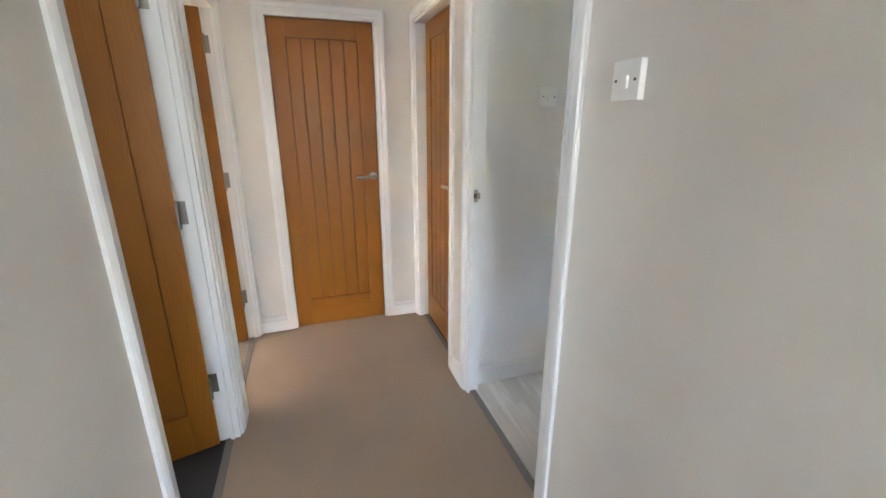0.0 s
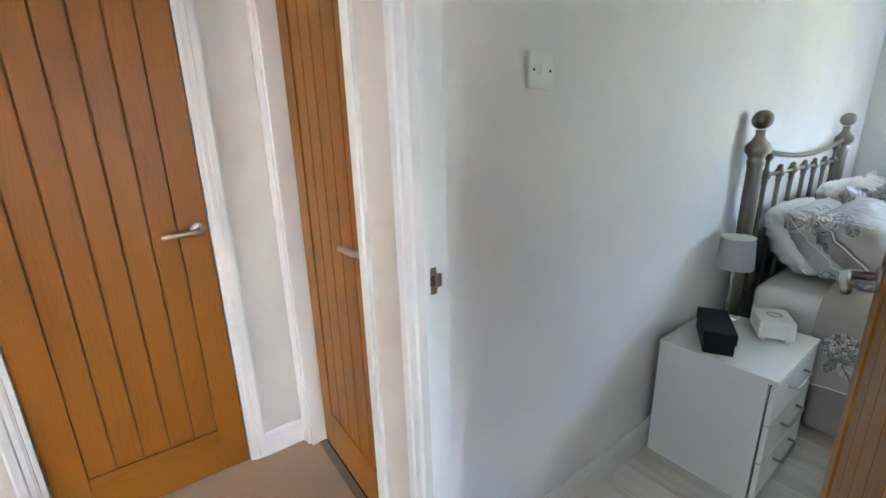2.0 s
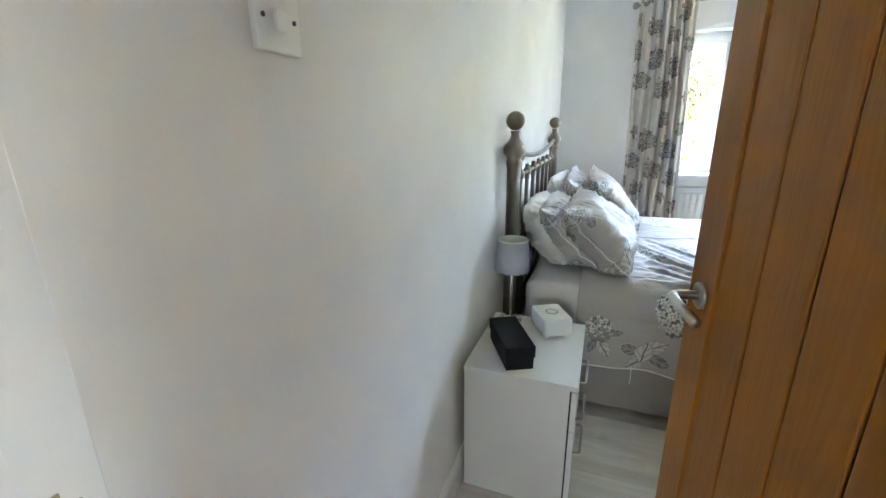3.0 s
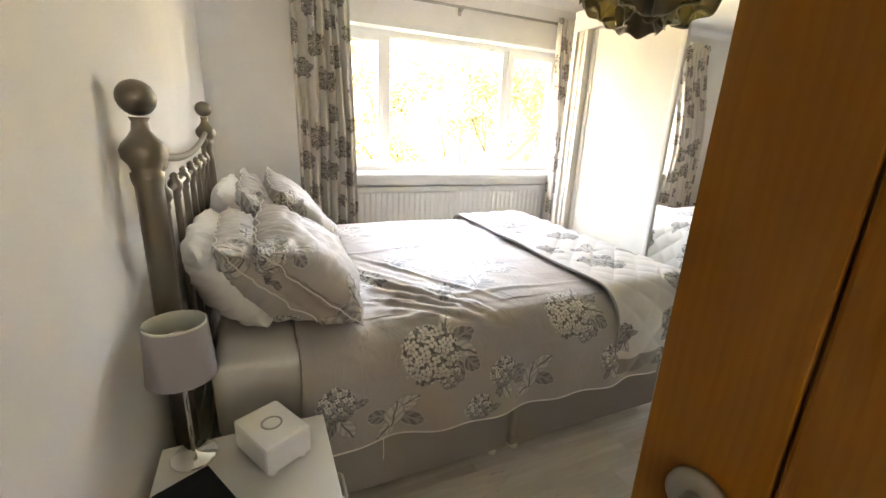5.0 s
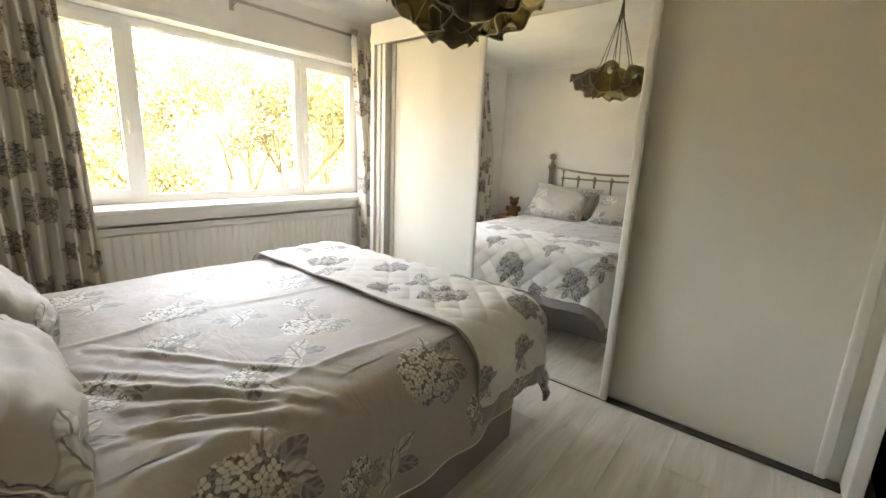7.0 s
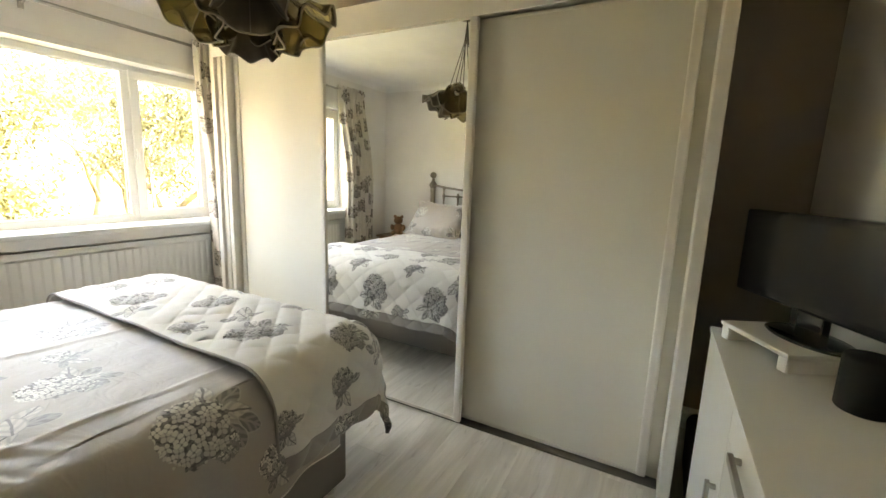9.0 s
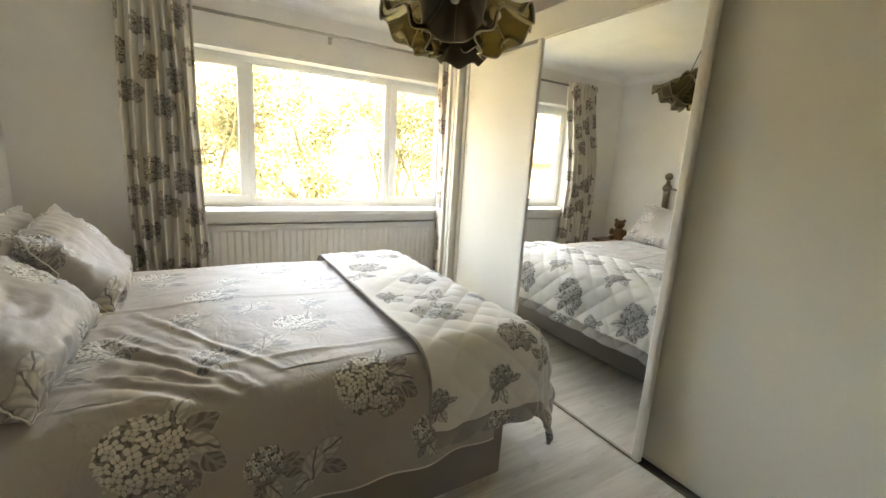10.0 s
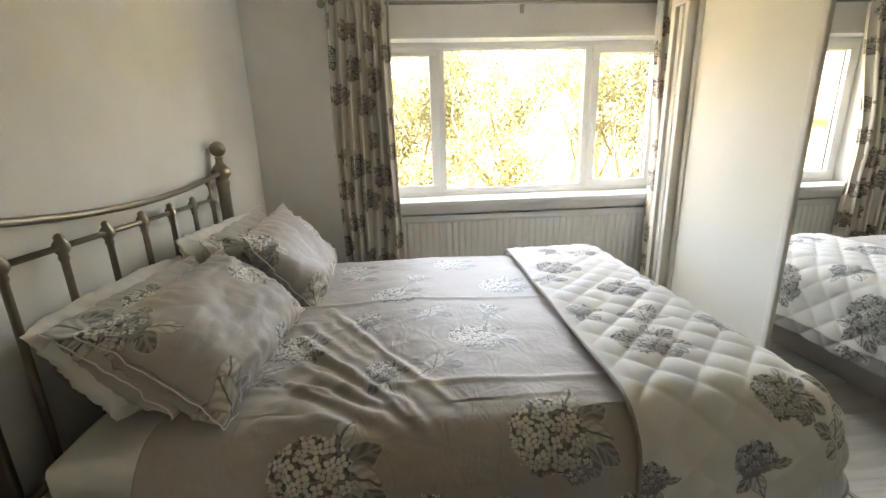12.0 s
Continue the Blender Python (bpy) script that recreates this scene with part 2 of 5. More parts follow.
SHADE_CLOTH = paint("grey_lamp_linen", (0.40, 0.38, 0.40), 0.85, 0.03, 700)
SHADE_IN = paint("cream_lamp_lining", (0.72, 0.73, 0.62), 0.8, 0.02, 500)
DIVAN = paint("taupe_divan_fabric", (0.30, 0.277, 0.255), 0.9, 0.04, 900)
SHEET = paint("white_cotton", (0.80, 0.78, 0.74), 0.85, 0.02, 500)
DARK_WOOD = oak("brown_table_wood", (0.10, 0.045, 0.018), (0.22, 0.11, 0.05), (0.30, 0.17, 0.08))
BEAR = paint("brown_plush", (0.24, 0.13, 0.06), 0.95, 0.15, 300)
SMOKE = material("smoky_glass", (0.60, 0.53, 0.33), 0.08)
SMOKE.node_tree.nodes["Principled BSDF"].inputs["Transmission Weight"].default_value = 0.9
SMOKE.node_tree.nodes["Principled BSDF"].inputs["IOR"].default_value = 1.2
# darker brown copy of the smoky glass, its backlit look put into the colour
DARK_SHADE = material("smoky_glass_backlit", (0.115, 0.088, 0.055), 0.3)
GLASS = material("window_glass", (1, 1, 1), 0.0)
GLASS.node_tree.nodes["Principled BSDF"].inputs["Transmission Weight"].default_value = 1.0
GLASS.node_tree.nodes["Principled BSDF"].inputs["IOR"].default_value = 1.02
for _m in (WARDROBE, WARDROBE_TRIM):
    _m.node_tree.nodes["Principled BSDF"].inputs["Specular IOR Level"].default_value = 0.08
RUBBER = material("grey_glazing_seal", (0.10, 0.10, 0.10), 0.6)

CARPET = material("beige_carpet", (0.34, 0.24, 0.155), 0.95)
_n = Net(CARPET)
_c = _n.coord()
_tuft = _n.noise(_c, 420, 3, 0.7)
_col = _n.mix(_n.step(_tuft, 0.3, 0.7), (0.27, 0.185, 0.115), (0.42, 0.30, 0.20))
_col = _n.mix(_n.step(_n.noise(_c, 2.2, 4, 0.6, 0.6), 0.42, 0.7, 0, 0.5), _col, (0.29, 0.205, 0.135))
_n.colour(_col)
_n.b.inputs["Sheen Weight"].default_value = 0.25
_n.bump(_tuft, 0.6, 0.006)
TILE = paint("charcoal_vinyl_floor", (0.035, 0.036, 0.040), 0.4, 0.15, 90)

LAMINATE = material("grey_oak_laminate", (0.42, 0.40, 0.37), 0.33)
_n = Net(LAMINATE)
_r = _n.random()
_off = _n.t.nodes.new("ShaderNodeCombineXYZ")
_n.put(_off.inputs[0], _n.math("MULTIPLY", _r, 9.0))
_n.put(_off.inputs[1], _n.math("MULTIPLY", _r, 17.0))
_c = _n.vec("ADD", _n.coord(), _off.outputs[0])
_grain = _n.noise(_n.scale(_c, (24, 1.6, 1)), 1.0, 5, 0.65, 1.0)
_cloud = _n.noise(_n.scale(_c, (7, 1.0, 1)), 1.0, 3, 0.5, 0.8)
_col = _n.mix(_n.step(_grain, 0.3, 0.72), (0.66, 0.62, 0.56), (0.84, 0.80, 0.74))
_col = _n.mix(_n.step(_cloud, 0.40, 0.68, 0, 0.6), _col, (0.50, 0.455, 0.39))
_knot = _n.noise(_n.scale(_c, (16, 2.6, 1)), 1.0, 4, 0.6, 2.2)
_col = _n.mix(_n.step(_knot, 0.60, 0.74, 0, 0.6), _col, (0.36, 0.315, 0.26))
_col = _n.mix(_n.math("MULTIPLY", _r, 0.3), _col, (0.74, 0.70, 0.645))
_n.colour(_col)
_n.bump(_n.noise(_n.scale(_c, (260, 14, 1)), 1.0, 2), 0.06, 0.001)

# cloth prints: spots are (across, along, size) on the cloth, in metres
DUVET_HEADS = [(0.06, 2.19, 1.35), (0.12, 1.57, 1.3), (0.60, 2.36, 1.1), (0.62, 1.70, 1.1), (1.05, 2.02, 1.1), (1.15, 1.50, 1.1), (1.50, 2.25, 1.1), (1.52, 1.70, 1.1)]
DUVET_SPRIGS = [(-0.06, 1.90, 0.8), (-0.06, 2.52, 0.85), (-0.19, 2.00, 0.75), (0.42, 2.02, 0.8), (0.80, 2.10, 0.8), (-0.10, 1.36, 0.75), (0.85, 1.60, 0.75), (1.30, 1.90, 0.8)]
DUVET_FANS = [(-0.13, 1.76, 0.95), (-0.17, 2.33, 0.95), (0.44, 1.86, 0.9), (0.40, 2.44, 0.9), (0.82, 1.86, 0.9), (1.32, 2.2, 0.9), (-0.14, 1.16, 0.9)]
QUILT_HEADS = [(0.16, 0.93, 0.8), (0.46, 1.16, 1.1), (0.95, 1.02, 0.95), (1.30, 1.2, 1.0), (0.35, 0.58, 1.05), (0.85, 0.60, 1.15), (1.30, 0.62, 1.05), (1.65, 0.72, 0.9)]
QUILT_SPRIGS = [(0.0, 1.03, 0.75), (-0.02, 1.32, 0.6), (0.75, 1.26, 0.7), (0.60, 0.80, 0.8), (1.08, 0.78, 0.8), (1.62, 1.12, 0.75), (0.62, 0.45, 0.7)]
QUILT_FANS = [(0.18, 0.72, 0.9), (0.66, 1.05, 0.85), (0.05, 0.80, 0.7), (1.12, 1.28, 0.8), (1.55, 0.95, 0.9)]
CURTAIN_HEADS = [(0.03 + 0.098 * k, (0.64 * j + 0.64 * (0.37 * k % 1)) % 2.4, 0.58 + 0.12 * (k % 3)) for k in range(9) for j in range(4) if (k * 3 + j) % 5]
CURTAIN_SPRIGS = [(0.05 + 0.098 * k, (0.24 + 0.64 * j + 0.64 * (0.37 * k % 1)) % 2.4, 0.42 + 0.12 * (k % 2)) for k in range(9) for j in range(4) if (k + j) % 3]
CLOTH = (0.40, 0.362, 0.332)
DUVET = floral("grey_floral_sateen", CLOTH, DUVET_HEADS, DUVET_SPRIGS, DUVET_FANS, 0.085, 0.5, turned=True, crease=0.0008)
QUILT = floral("cream_floral_quilting", (0.70, 0.685, 0.655), QUILT_HEADS, QUILT_SPRIGS, QUILT_FANS, 0.085, 0.7, ((0.50, 0.485, 0.46), (0.10, 0.097, 0.097), (0.24, 0.235, 0.235)), turned=True)
CURTAIN = floral("cream_floral_curtain", (0.70, 0.655, 0.59), CURTAIN_HEADS, CURTAIN_SPRIGS, [], 0.10, 0.8, ((0.50, 0.46, 0.41), (0.085, 0.076, 0.07), (0.21, 0.17, 0.13)))
PILLOW = floral("grey_floral_pillowcase", CLOTH, [(0.19, 0.05, 0.95)], [(-0.30, 0.17, 0.9), (0.02, -0.20, 0.8)], [(-0.33, -0.17, 1.0), (0.27, -0.16, 1.0), (-0.33, 0.20, 0.9)], 0.075, 0.5, crease=0.0008)
SHAM = floral("pale_floral_pillowcase", (0.47, 0.44, 0.41), [(-0.12, 0.10, 0.95)], [(0.27, 0.10, 0.8), (-0.30, -0.16, 0.8)], [(-0.33, 0.17, 1.1), (0.22, -0.15, 1.0)], 0.075, 0.5, crease=0.0008)
HEM = floral("grey_floral_hem", (0.30, 0.28, 0.265), [], [(-0.18 + 0.21 * k, 0.42 + 0.19 * (k % 5), 0.8) for k in range(11)] + [(-0.18, 0.50, 0.9), (-0.19, 1.02, 0.8)], [], 0.075, 0.6, turned=True)

# ---- mesh helpers ----
ORIGIN = {}


def thing(name, m, label, category, group="", kind=""):
    """An Empty at the base of a thing; its parts are meshes under it."""
    ob = new(name)
    ob.empty_display_size = 0.05
    ob.matrix_world = m
    ORIGIN[ob] = m.copy()
    return tagged(ob, label, category, group, kind)


def mesh_of(name, bm, mat, smooth=False):
    me = bpy.data.meshes.new(name)
    bm.normal_update()
    bm.to_mesh(me)
    bm.free()
    for m in mat if isinstance(mat, (list, tuple)) else [mat]:
        me.materials.append(m)
    if smooth:
        for p in me.polygons:
            p.use_smooth = True
    return me


def part(name, bm, mat, parent, label="", smooth=False, inplace=False):
    """Links a bmesh as one mesh object under a thing or a part. inplace: it is given in the room's own metres."""
    if inplace:
        bm.transform(ORIGIN[parent].inverted())
    ob = new(name, mesh_of(name, bm, mat, smooth))
    ob.parent = parent
    ORIGIN[ob] = ORIGIN[parent]
    return tagged(ob, label)


def solid(name, bm, mat, label, category, kind="", group="", smooth=False):
    return tagged(new(name, mesh_of(name, bm, mat, smooth)), label, category, group, kind)


def box(bm, x0, x1, y0, y1, z0, z1, bevel=0.0, seg=2):
    v = [bm.verts.new(p) for p in ((x0, y0, z0), (x1, y0, z0), (x1, y1, z0), (x0, y1, z0), (x0, y0, z1), (x1, y0, z1), (x1, y1, z1), (x0, y1, z1))]
    f = [bm.faces.new([v[k] for k in q]) for q in ((0, 3, 2, 1), (4, 5, 6, 7), (0, 1, 5, 4), (1, 2, 6, 5), (2, 3, 7, 6), (3, 0, 4, 7))]
    if bevel:
        e = list({e for q in f for e in q.edges})
        bmesh.ops.bevel(bm, geom=e, offset=bevel, segments=seg, affect="EDGES", profile=0.6)
    return bm


def boxes(*rows, bevel=0.0):
    bm = bmesh.new()
    for r in rows:
        box(bm, *r, bevel=bevel)
    return bm


def lathe(profile, steps=24, bm=None, at=(0, 0, 0)):
    """Turns (radius, height) round a vertical axis."""
    bm = bm or bmesh.new()
    rings = []
    for r, z in profile:
        rings.append([bm.verts.new((at[0] + r * math.cos(2 * math.pi * k / steps), at[1] + r * math.sin(2 * math.pi * k / steps), at[2] + z)) for k in range(steps)] if r > 1e-6 else [bm.verts.new((at[0], at[1], at[2] + z))])
    for a, b in zip(rings, rings[1:]):
        for k in range(steps):
            j = (k + 1) % steps
            q = [a[k % len(a)], a[j % len(a)], b[j % len(b)], b[k % len(b)]]
            q = [v for i, v in enumerate(q) if v not in q[:i]]
            if len(q) > 2:
                bm.faces.new(q)
    bmesh.ops.recalc_face_normals(bm, faces=bm.faces[:])
    return bm


def tube(points, radius, steps=10, bm=None, radii=None, caps=True):
    """A round bar along a line of points."""
    bm = bm or bmesh.new()
    pts = [Vector(p) for p in points]
    rings = []
    side = None
    for i, p in enumerate(pts):
        d = (pts[min(i + 1, len(pts) - 1)] - pts[max(i - 1, 0)]).normalized()
        if side is None:
            side = d.orthogonal().normalized()
        side = (side - d * side.dot(d)).normalized()
        up = d.cross(side)
        r = radii[i] if radii else radius
        rings.append([bm.verts.new(p + (side * math.cos(a) + up * math.sin(a)) * r) for a in (2 * math.pi * k / steps for k in range(steps))])
    for a, b in zip(rings, rings[1:]):
        for k in range(steps):
            bm.faces.new((a[k], a[(k + 1) % steps], b[(k + 1) % steps], b[k]))
    if caps:
        bm.faces.new(rings[0][::-1])
        bm.faces.new(rings[-1])
    return bm


def sheet(fn, nu, nv, uv, bm=None, close=False):
    """A grid of fn(i/nu, j/nv), with cloth coordinates uv(a, b)."""
    bm = bm or bmesh.new()
    lay = bm.loops.layers.uv.verify()
    g = [[bm.verts.new(fn(i / nu, j / nv)) for j in range(nv + 1)] for i in range(nu + 1)]
    for i in range(nu):
        for j in range(nv):
            f = bm.faces.new((g[i][j], g[i + 1][j], g[i + 1][j + 1], g[i][j + 1]))
            for loop, (a, b) in zip(f.loops, ((i, j), (i + 1, j), (i + 1, j + 1), (i, j + 1))):
                loop[lay].uv = uv(a / nu, b / nv)
    return bm


def thicken(ob, t, offset=-1.0):
    m = ob.modifiers.new("thickness", "SOLIDIFY")
    m.thickness, m.offset = t, offset
    return ob


def surround(name, wall, face, a0, a1, top, out, label="", width=0.066, depth=0.018):
    """Moulded architrave round a doorway in a wall across x or y. face: the wall's face; out: +1 or -1, the way it faces."""
    prof = [(0.004, 0.0), (0.004, depth * 0.55), (0.012, depth * 0.75), (0.026, depth * 0.7), (0.03, depth * 0.95), (0.05, depth), (0.058, depth * 0.8), (width, depth * 0.5), (width, 0.0)]
    bm = bmesh.new()
    rows = []
    for a, d in prof:
        line = ((a0 - a, 0.001), (a0 - a, top + a), (a1 + a, top + a), (a1 + a, 0.001))
        rows.append([bm.verts.new((face + out * d, p, z) if wall == "x" else (p, face + out * d, z)) for p, z in line])
    for r, s in zip(rows, rows[1:]):
        for k in range(3):
            bm.faces.new((r[k], r[k + 1], s[k + 1], s[k]))
    bmesh.ops.recalc_face_normals(bm, faces=bm.faces[:])
    return solid(name, bm, GLOSS, label or "white gloss moulded door architrave", "architrave", "structure")


def skirting(name, wall, face, a0, a1, out, h=0.12, z=0.0):
    prof = [(0.0, 0.0), (0.017, 0.0), (0.017, h * 0.72), (0.010, h * 0.80), (0.012, h * 0.86), (0.004, h), (0.0, h)]
    bm = bmesh.new()
    ends = []
    for a in (a0, a1):
        ends.append([bm.verts.new((face + out * d, a, z + k) if wall == "x" else (a, face + out * d, z + k)) for d, k in prof])
    for k in range(len(prof) - 1):
        bm.faces.new((ends[0][k], ends[0][k + 1], ends[1][k + 1], ends[1][k]))
    bm.faces.new(ends[0]), bm.faces.new(ends[1][::-1])
    bmesh.ops.recalc_face_normals(bm, faces=bm.faces[:])
    return solid(name, bm, GLOSS, "white painted moulded skirting board", "skirting board", "structure")


# ---- structure: hall and bedroom ----
CEIL = 2.505
HX0, HX1, HY0, HY1 = 0.937, 2.05, -1.6, 3.99
BX0, BX1, BY0, BY1 = 2.116, 6.15, -0.42, 3.0
BED_DOOR, LEFT_DOOR, NEXT_DOOR, FAR_DOOR, SIDE_DOOR = (2.192, 2.955), (2.165, 2.965), (3.148, 3.945), (1.168, 1.818), (3.215, 3.93)
HEAD = 1.995


def holed(x0, x1, a, openings, axis, z1=CEIL):
    """Boxes of a wall with doorways: x0..x1 thick, a its two ends."""
    rows = []
    at = a[0]
    for o0, o1, sill, top in openings:
        rows.append((at, o0, 0, z1))
        if sill > 0:
            rows.append((o0, o1, 0, sill))
        rows.append((o0, o1, top, z1))
        at = o1
    rows.append((at, a[1], 0, z1))
    return [(x0, x1, p, q, z, w) if axis == "y" else (p, q, x0, x1, z, w) for p, q, z, w in rows]


def wall(name, rows, mat, label):
    return solid(name, boxes(*rows), mat, label, "wall", "structure")


wall("wall_hall_bedroom_near", holed(2.05, 2.082, (HY0, HY1 + 0.1), [(*BED_DOOR, 0, HEAD), (*SIDE_DOOR, 0, HEAD)], "y"), WALL_HALL, "warm white painted hall wall with two doorways")
wall("wall_bedroom_west", holed(2.084, 2.116, (BY0, BY1), [(*BED_DOOR, 0, HEAD)], "y"), WALL_BED, "pale grey painted bedroom wall with a doorway")
wall("wall_hall_left", holed(0.85, 0.937, (HY0, HY1), [(*LEFT_DOOR, 0, HEAD), (*NEXT_DOOR, 0, HEAD)], "y"), WALL_HALL, "warm white painted hall wall with two open doorways")
wall("wall_hall_end", holed(3.99, 4.09, (-1.9, HX1), [(*FAR_DOOR, 0, HEAD)], "x"), WALL_HALL, "warm cream painted wall at the end of the hall")
# unseen wall; its opening is made up to let sky light into the hall
wall("wall_hall_south", holed(-1.7, -1.6, (0.85, 2.16), [(1.22, 1.78, 1.15, 1.95)], "x"), WALL_HALL, "unseen plain wall closing the hall, with an added light opening")
wall("wall_headboard", [(2.106, 6.3, 3.0, 3.1, 0, CEIL)], WALL_BED, "pale warm grey painted wall behind the bed")
wall("wall_wardrobe", [(2.106, 6.3, -0.52, -0.42, 0, CEIL)], WALL_DARK, "dark brown wall behind the wardrobe")
WIN = (-0.115, 2.22, 0.955, 2.125)
wall("wall_window", holed(6.15, 6.42, (-0.52, 3.1), [(WIN[0], WIN[1], WIN[2], WIN[3])], "y"), WALL_BED, "pale grey painted wall with a wide window")
solid("ceiling_bedroom", boxes((2.05, 6.42, -0.52, 3.1, CEIL, CEIL + 0.1)), CEILING, "white painted bedroom ceiling", "ceiling", "structure")
solid("ceiling_hall", boxes((-1.9, 2.05, -1.7, 4.4, CEIL, CEIL + 0.1), (2.05, 4.2, 3.1, 4.4, CEIL, CEIL + 0.1)), CEILING, "white painted hall ceiling", "ceiling", "structure")
# rooms behind the open doors, closed with plain walls
wall("wall_bathroom", [(-1.3, -1.2, 1.2, 3.2, 0, CEIL), (-1.2, 0.85, 1.2, 1.3, 0, CEIL), (-1.2, 0.85, 3.08, 3.16, 0, CEIL)], WALL_BED, "plain painted wall of the room beside the hall")
wall("wall_back_room", [(-1.9, -1.8, 3.16, 4.9, 0, CEIL)], WALL_HALL, "plain cream wall of the back room")
# unseen walls added so that no sky light leaks round the side door
wall("wall_side_room", [(2.24, 2.34, 3.1, 4.2, 0, CEIL), (2.085, 2.24, 4.1, 4.2, 0, CEIL)], WALL_HALL, "unseen plain wall added behind the closed side door")

# unseen box added behind the far door to stop sky light leaking in
wall("wall_cupboard", [(1.0, 2.0, 4.5, 4.6, 0, CEIL), (1.0, 1.1, 4.09, 4.5, 0, CEIL), (1.9, 2.0, 4.09, 4.5, 0, CEIL), (1.1, 1.9, 4.09, 4.5, 2.2, 2.3), (1.1, 1.9, 4.09, 4.5, -0.1, 0)], WALL_HALL, "unseen plain box added behind the cupboard door to block light")
solid("floor_hall", boxes((0.893, 2.085, HY0, 4.05, -0.1, 0.0)), CARPET, "beige short-pile carpet on the hall floor", "carpet", "structure")
solid("floor_back_room", boxes((-1.9, 0.893, 3.12, 4.0, -0.1, -0.001)), CARPET, "beige carpet in the back room", "carpet", "structure")
solid("floor_bathroom", boxes((-1.3, 0.893, 1.2, 3.12, -0.1, -0.003)), TILE, "charcoal vinyl floor in the next room", "floor", "structure")
solid("floor_base", boxes((2.085, 6.2, -0.45, 3.05, -0.12, -0.012)), material("underlay", (0.06, 0.06, 0.06), 0.9), "dark underlay beneath the laminate boards", "floor", "structure")
for y0, y1, x, nm in ((*BED_DOOR, 2.085, "threshold"), (*LEFT_DOOR, 0.893, "threshold"), (*NEXT_DOOR, 0.893, "threshold"), (*SIDE_DOOR, 2.098, "threshold")):
    solid(nm, boxes((x - 0.016, x + 0.016, y0 + 0.002, y1 - 0.002, -0.004, 0.006), bevel=0.003), material("grey_threshold_strip", (0.22, 0.20, 0.18), 0.5, 0.4), "thin grey metal door threshold strip", "threshold", "structure")

# door linings with stops
for nm, x0, x1, (y0, y1), stop in (("door_lining_bedroom", 2.049, 2.117, BED_DOOR, 2.055), ("door_lining_left", 0.849, 0.938, LEFT_DOOR, 0.905), ("door_lining_next", 0.849, 0.938, NEXT_DOOR, 0.905), ("door_lining_side", 2.049, 2.161, SIDE_DOOR, 2.145)):
    lining = thing(nm, pose((x0 + x1) / 2, (y0 + y1) / 2, 0), "white gloss door lining with a stop bead", "door frame", kind="structure")
    for piece, b in (("jamb", (x0, x1, y0 - 0.001, y0 + 0.02, 0.001, HEAD)), ("jamb", (x0, x1, y1 - 0.02, y1 + 0.001, 0.001, HEAD)), ("head", (x0, x1, y0 + 0.02, y1 - 0.02, HEAD - 0.02, HEAD + 0.001)),
                     ("stop", (stop - 0.006, stop + 0.012, y0 + 0.02, y0 + 0.032, 0.001, HEAD - 0.02)), ("stop", (stop - 0.006, stop + 0.008, y1 - 0.032, y1 - 0.02, 0.001, HEAD - 0.02))):
        part(piece, boxes(b, bevel=0.0015), GLOSS, lining, inplace=True)
solid("door_lining_far", boxes((1.167, 1.183, 3.985, 4.09, 0.001, HEAD), (1.803, 1.819, 3.985, 4.09, 0.001, HEAD), (1.183, 1.803, 3.985, 4.09, HEAD - 0.016, HEAD + 0.001)), GLOSS, "white gloss lining of the cupboard doorway", "door frame", "structure")
for a, b in (("architrave_bedroom", BED_DOOR), ("architrave_side", SIDE_DOOR)):
    surround(a, "x", 2.05, b[0] + 0.004, b[1] - 0.004, HEAD - 0.004, -1, width=0.054)
for a, b in (("architrave_left", LEFT_DOOR), ("architrave_next", NEXT_DOOR)):
    surround(a, "x", 0.937, b[0] + 0.004, b[1] - 0.004, HEAD - 0.004, 1)
surround("architrave_far", "y", 3.99, FAR_DOOR[0] + 0.004, FAR_DOOR[1] - 0.004, HEAD - 0.004, -1, width=0.05)

for nm, w, face, a0, a1, out in (("skirting_headboard", "y", 3.0, 2.116, 6.15, -1), ("skirting_west", "x", 2.116, 0.0 - 0.42, 2.15, 1), ("skirting_window", "x", 6.15, -0.42, 3.0, -1), ("skirting_wardrobe_wall", "y", -0.42, 2.116, 2.6, 1),
                                 ("skirting_hall_right", "x", 2.05, -1.6, 2.14, -1), ("skirting_hall_mid", "x", 2.05, 3.008, 3.15, -1), ("skirting_hall_left", "x", 0.937, -1.6, 2.10, 1), ("skirting_hall_left_mid", "x", 0.937, 3.03, 3.083, 1),
                                 ("skirting_end_left", "y", 3.99, 0.937, 1.118, -1), ("skirting_end_right", "y", 3.99, 1.868, 2.05, -1)):
    skirting(nm, w, face, a0, a1, out, h=0.11 if "hall" in nm or "end" in nm else 0.125)


def coving(name, wall_axis, face, a0, a1, out, r=0.072):
    bm = bmesh.new()
    prof = [(0, -r)] + [(r - r * math.cos(k * math.pi / 16), -r + r * math.sin(k * math.pi / 16)) for k in range(1, 8)] + [(r, 0)]
    ends = []
    for a in (a0, a1):
        ends.append([bm.verts.new((face + out * d, a, CEIL + z) if wall_axis == "x" else (a, face + out * d, CEIL + z)) for d, z in prof])
    for k in range(len(prof) - 1):
        bm.faces.new((ends[0][k], ends[0][k + 1], ends[1][k + 1], ends[1][k]))
    bmesh.ops.recalc_face_normals(bm, faces=bm.faces[:])
    return solid(name, bm, CEILING, "white plaster coving", "coving", "structure", smooth=True)


coving("coving_window", "x", 6.15, -0.42, 3.0, -1)
coving("coving_headboard", "y", 3.0, 2.116, 6.15, -1)
coving("coving_west", "x", 2.116, -0.42, 3.0, 1)
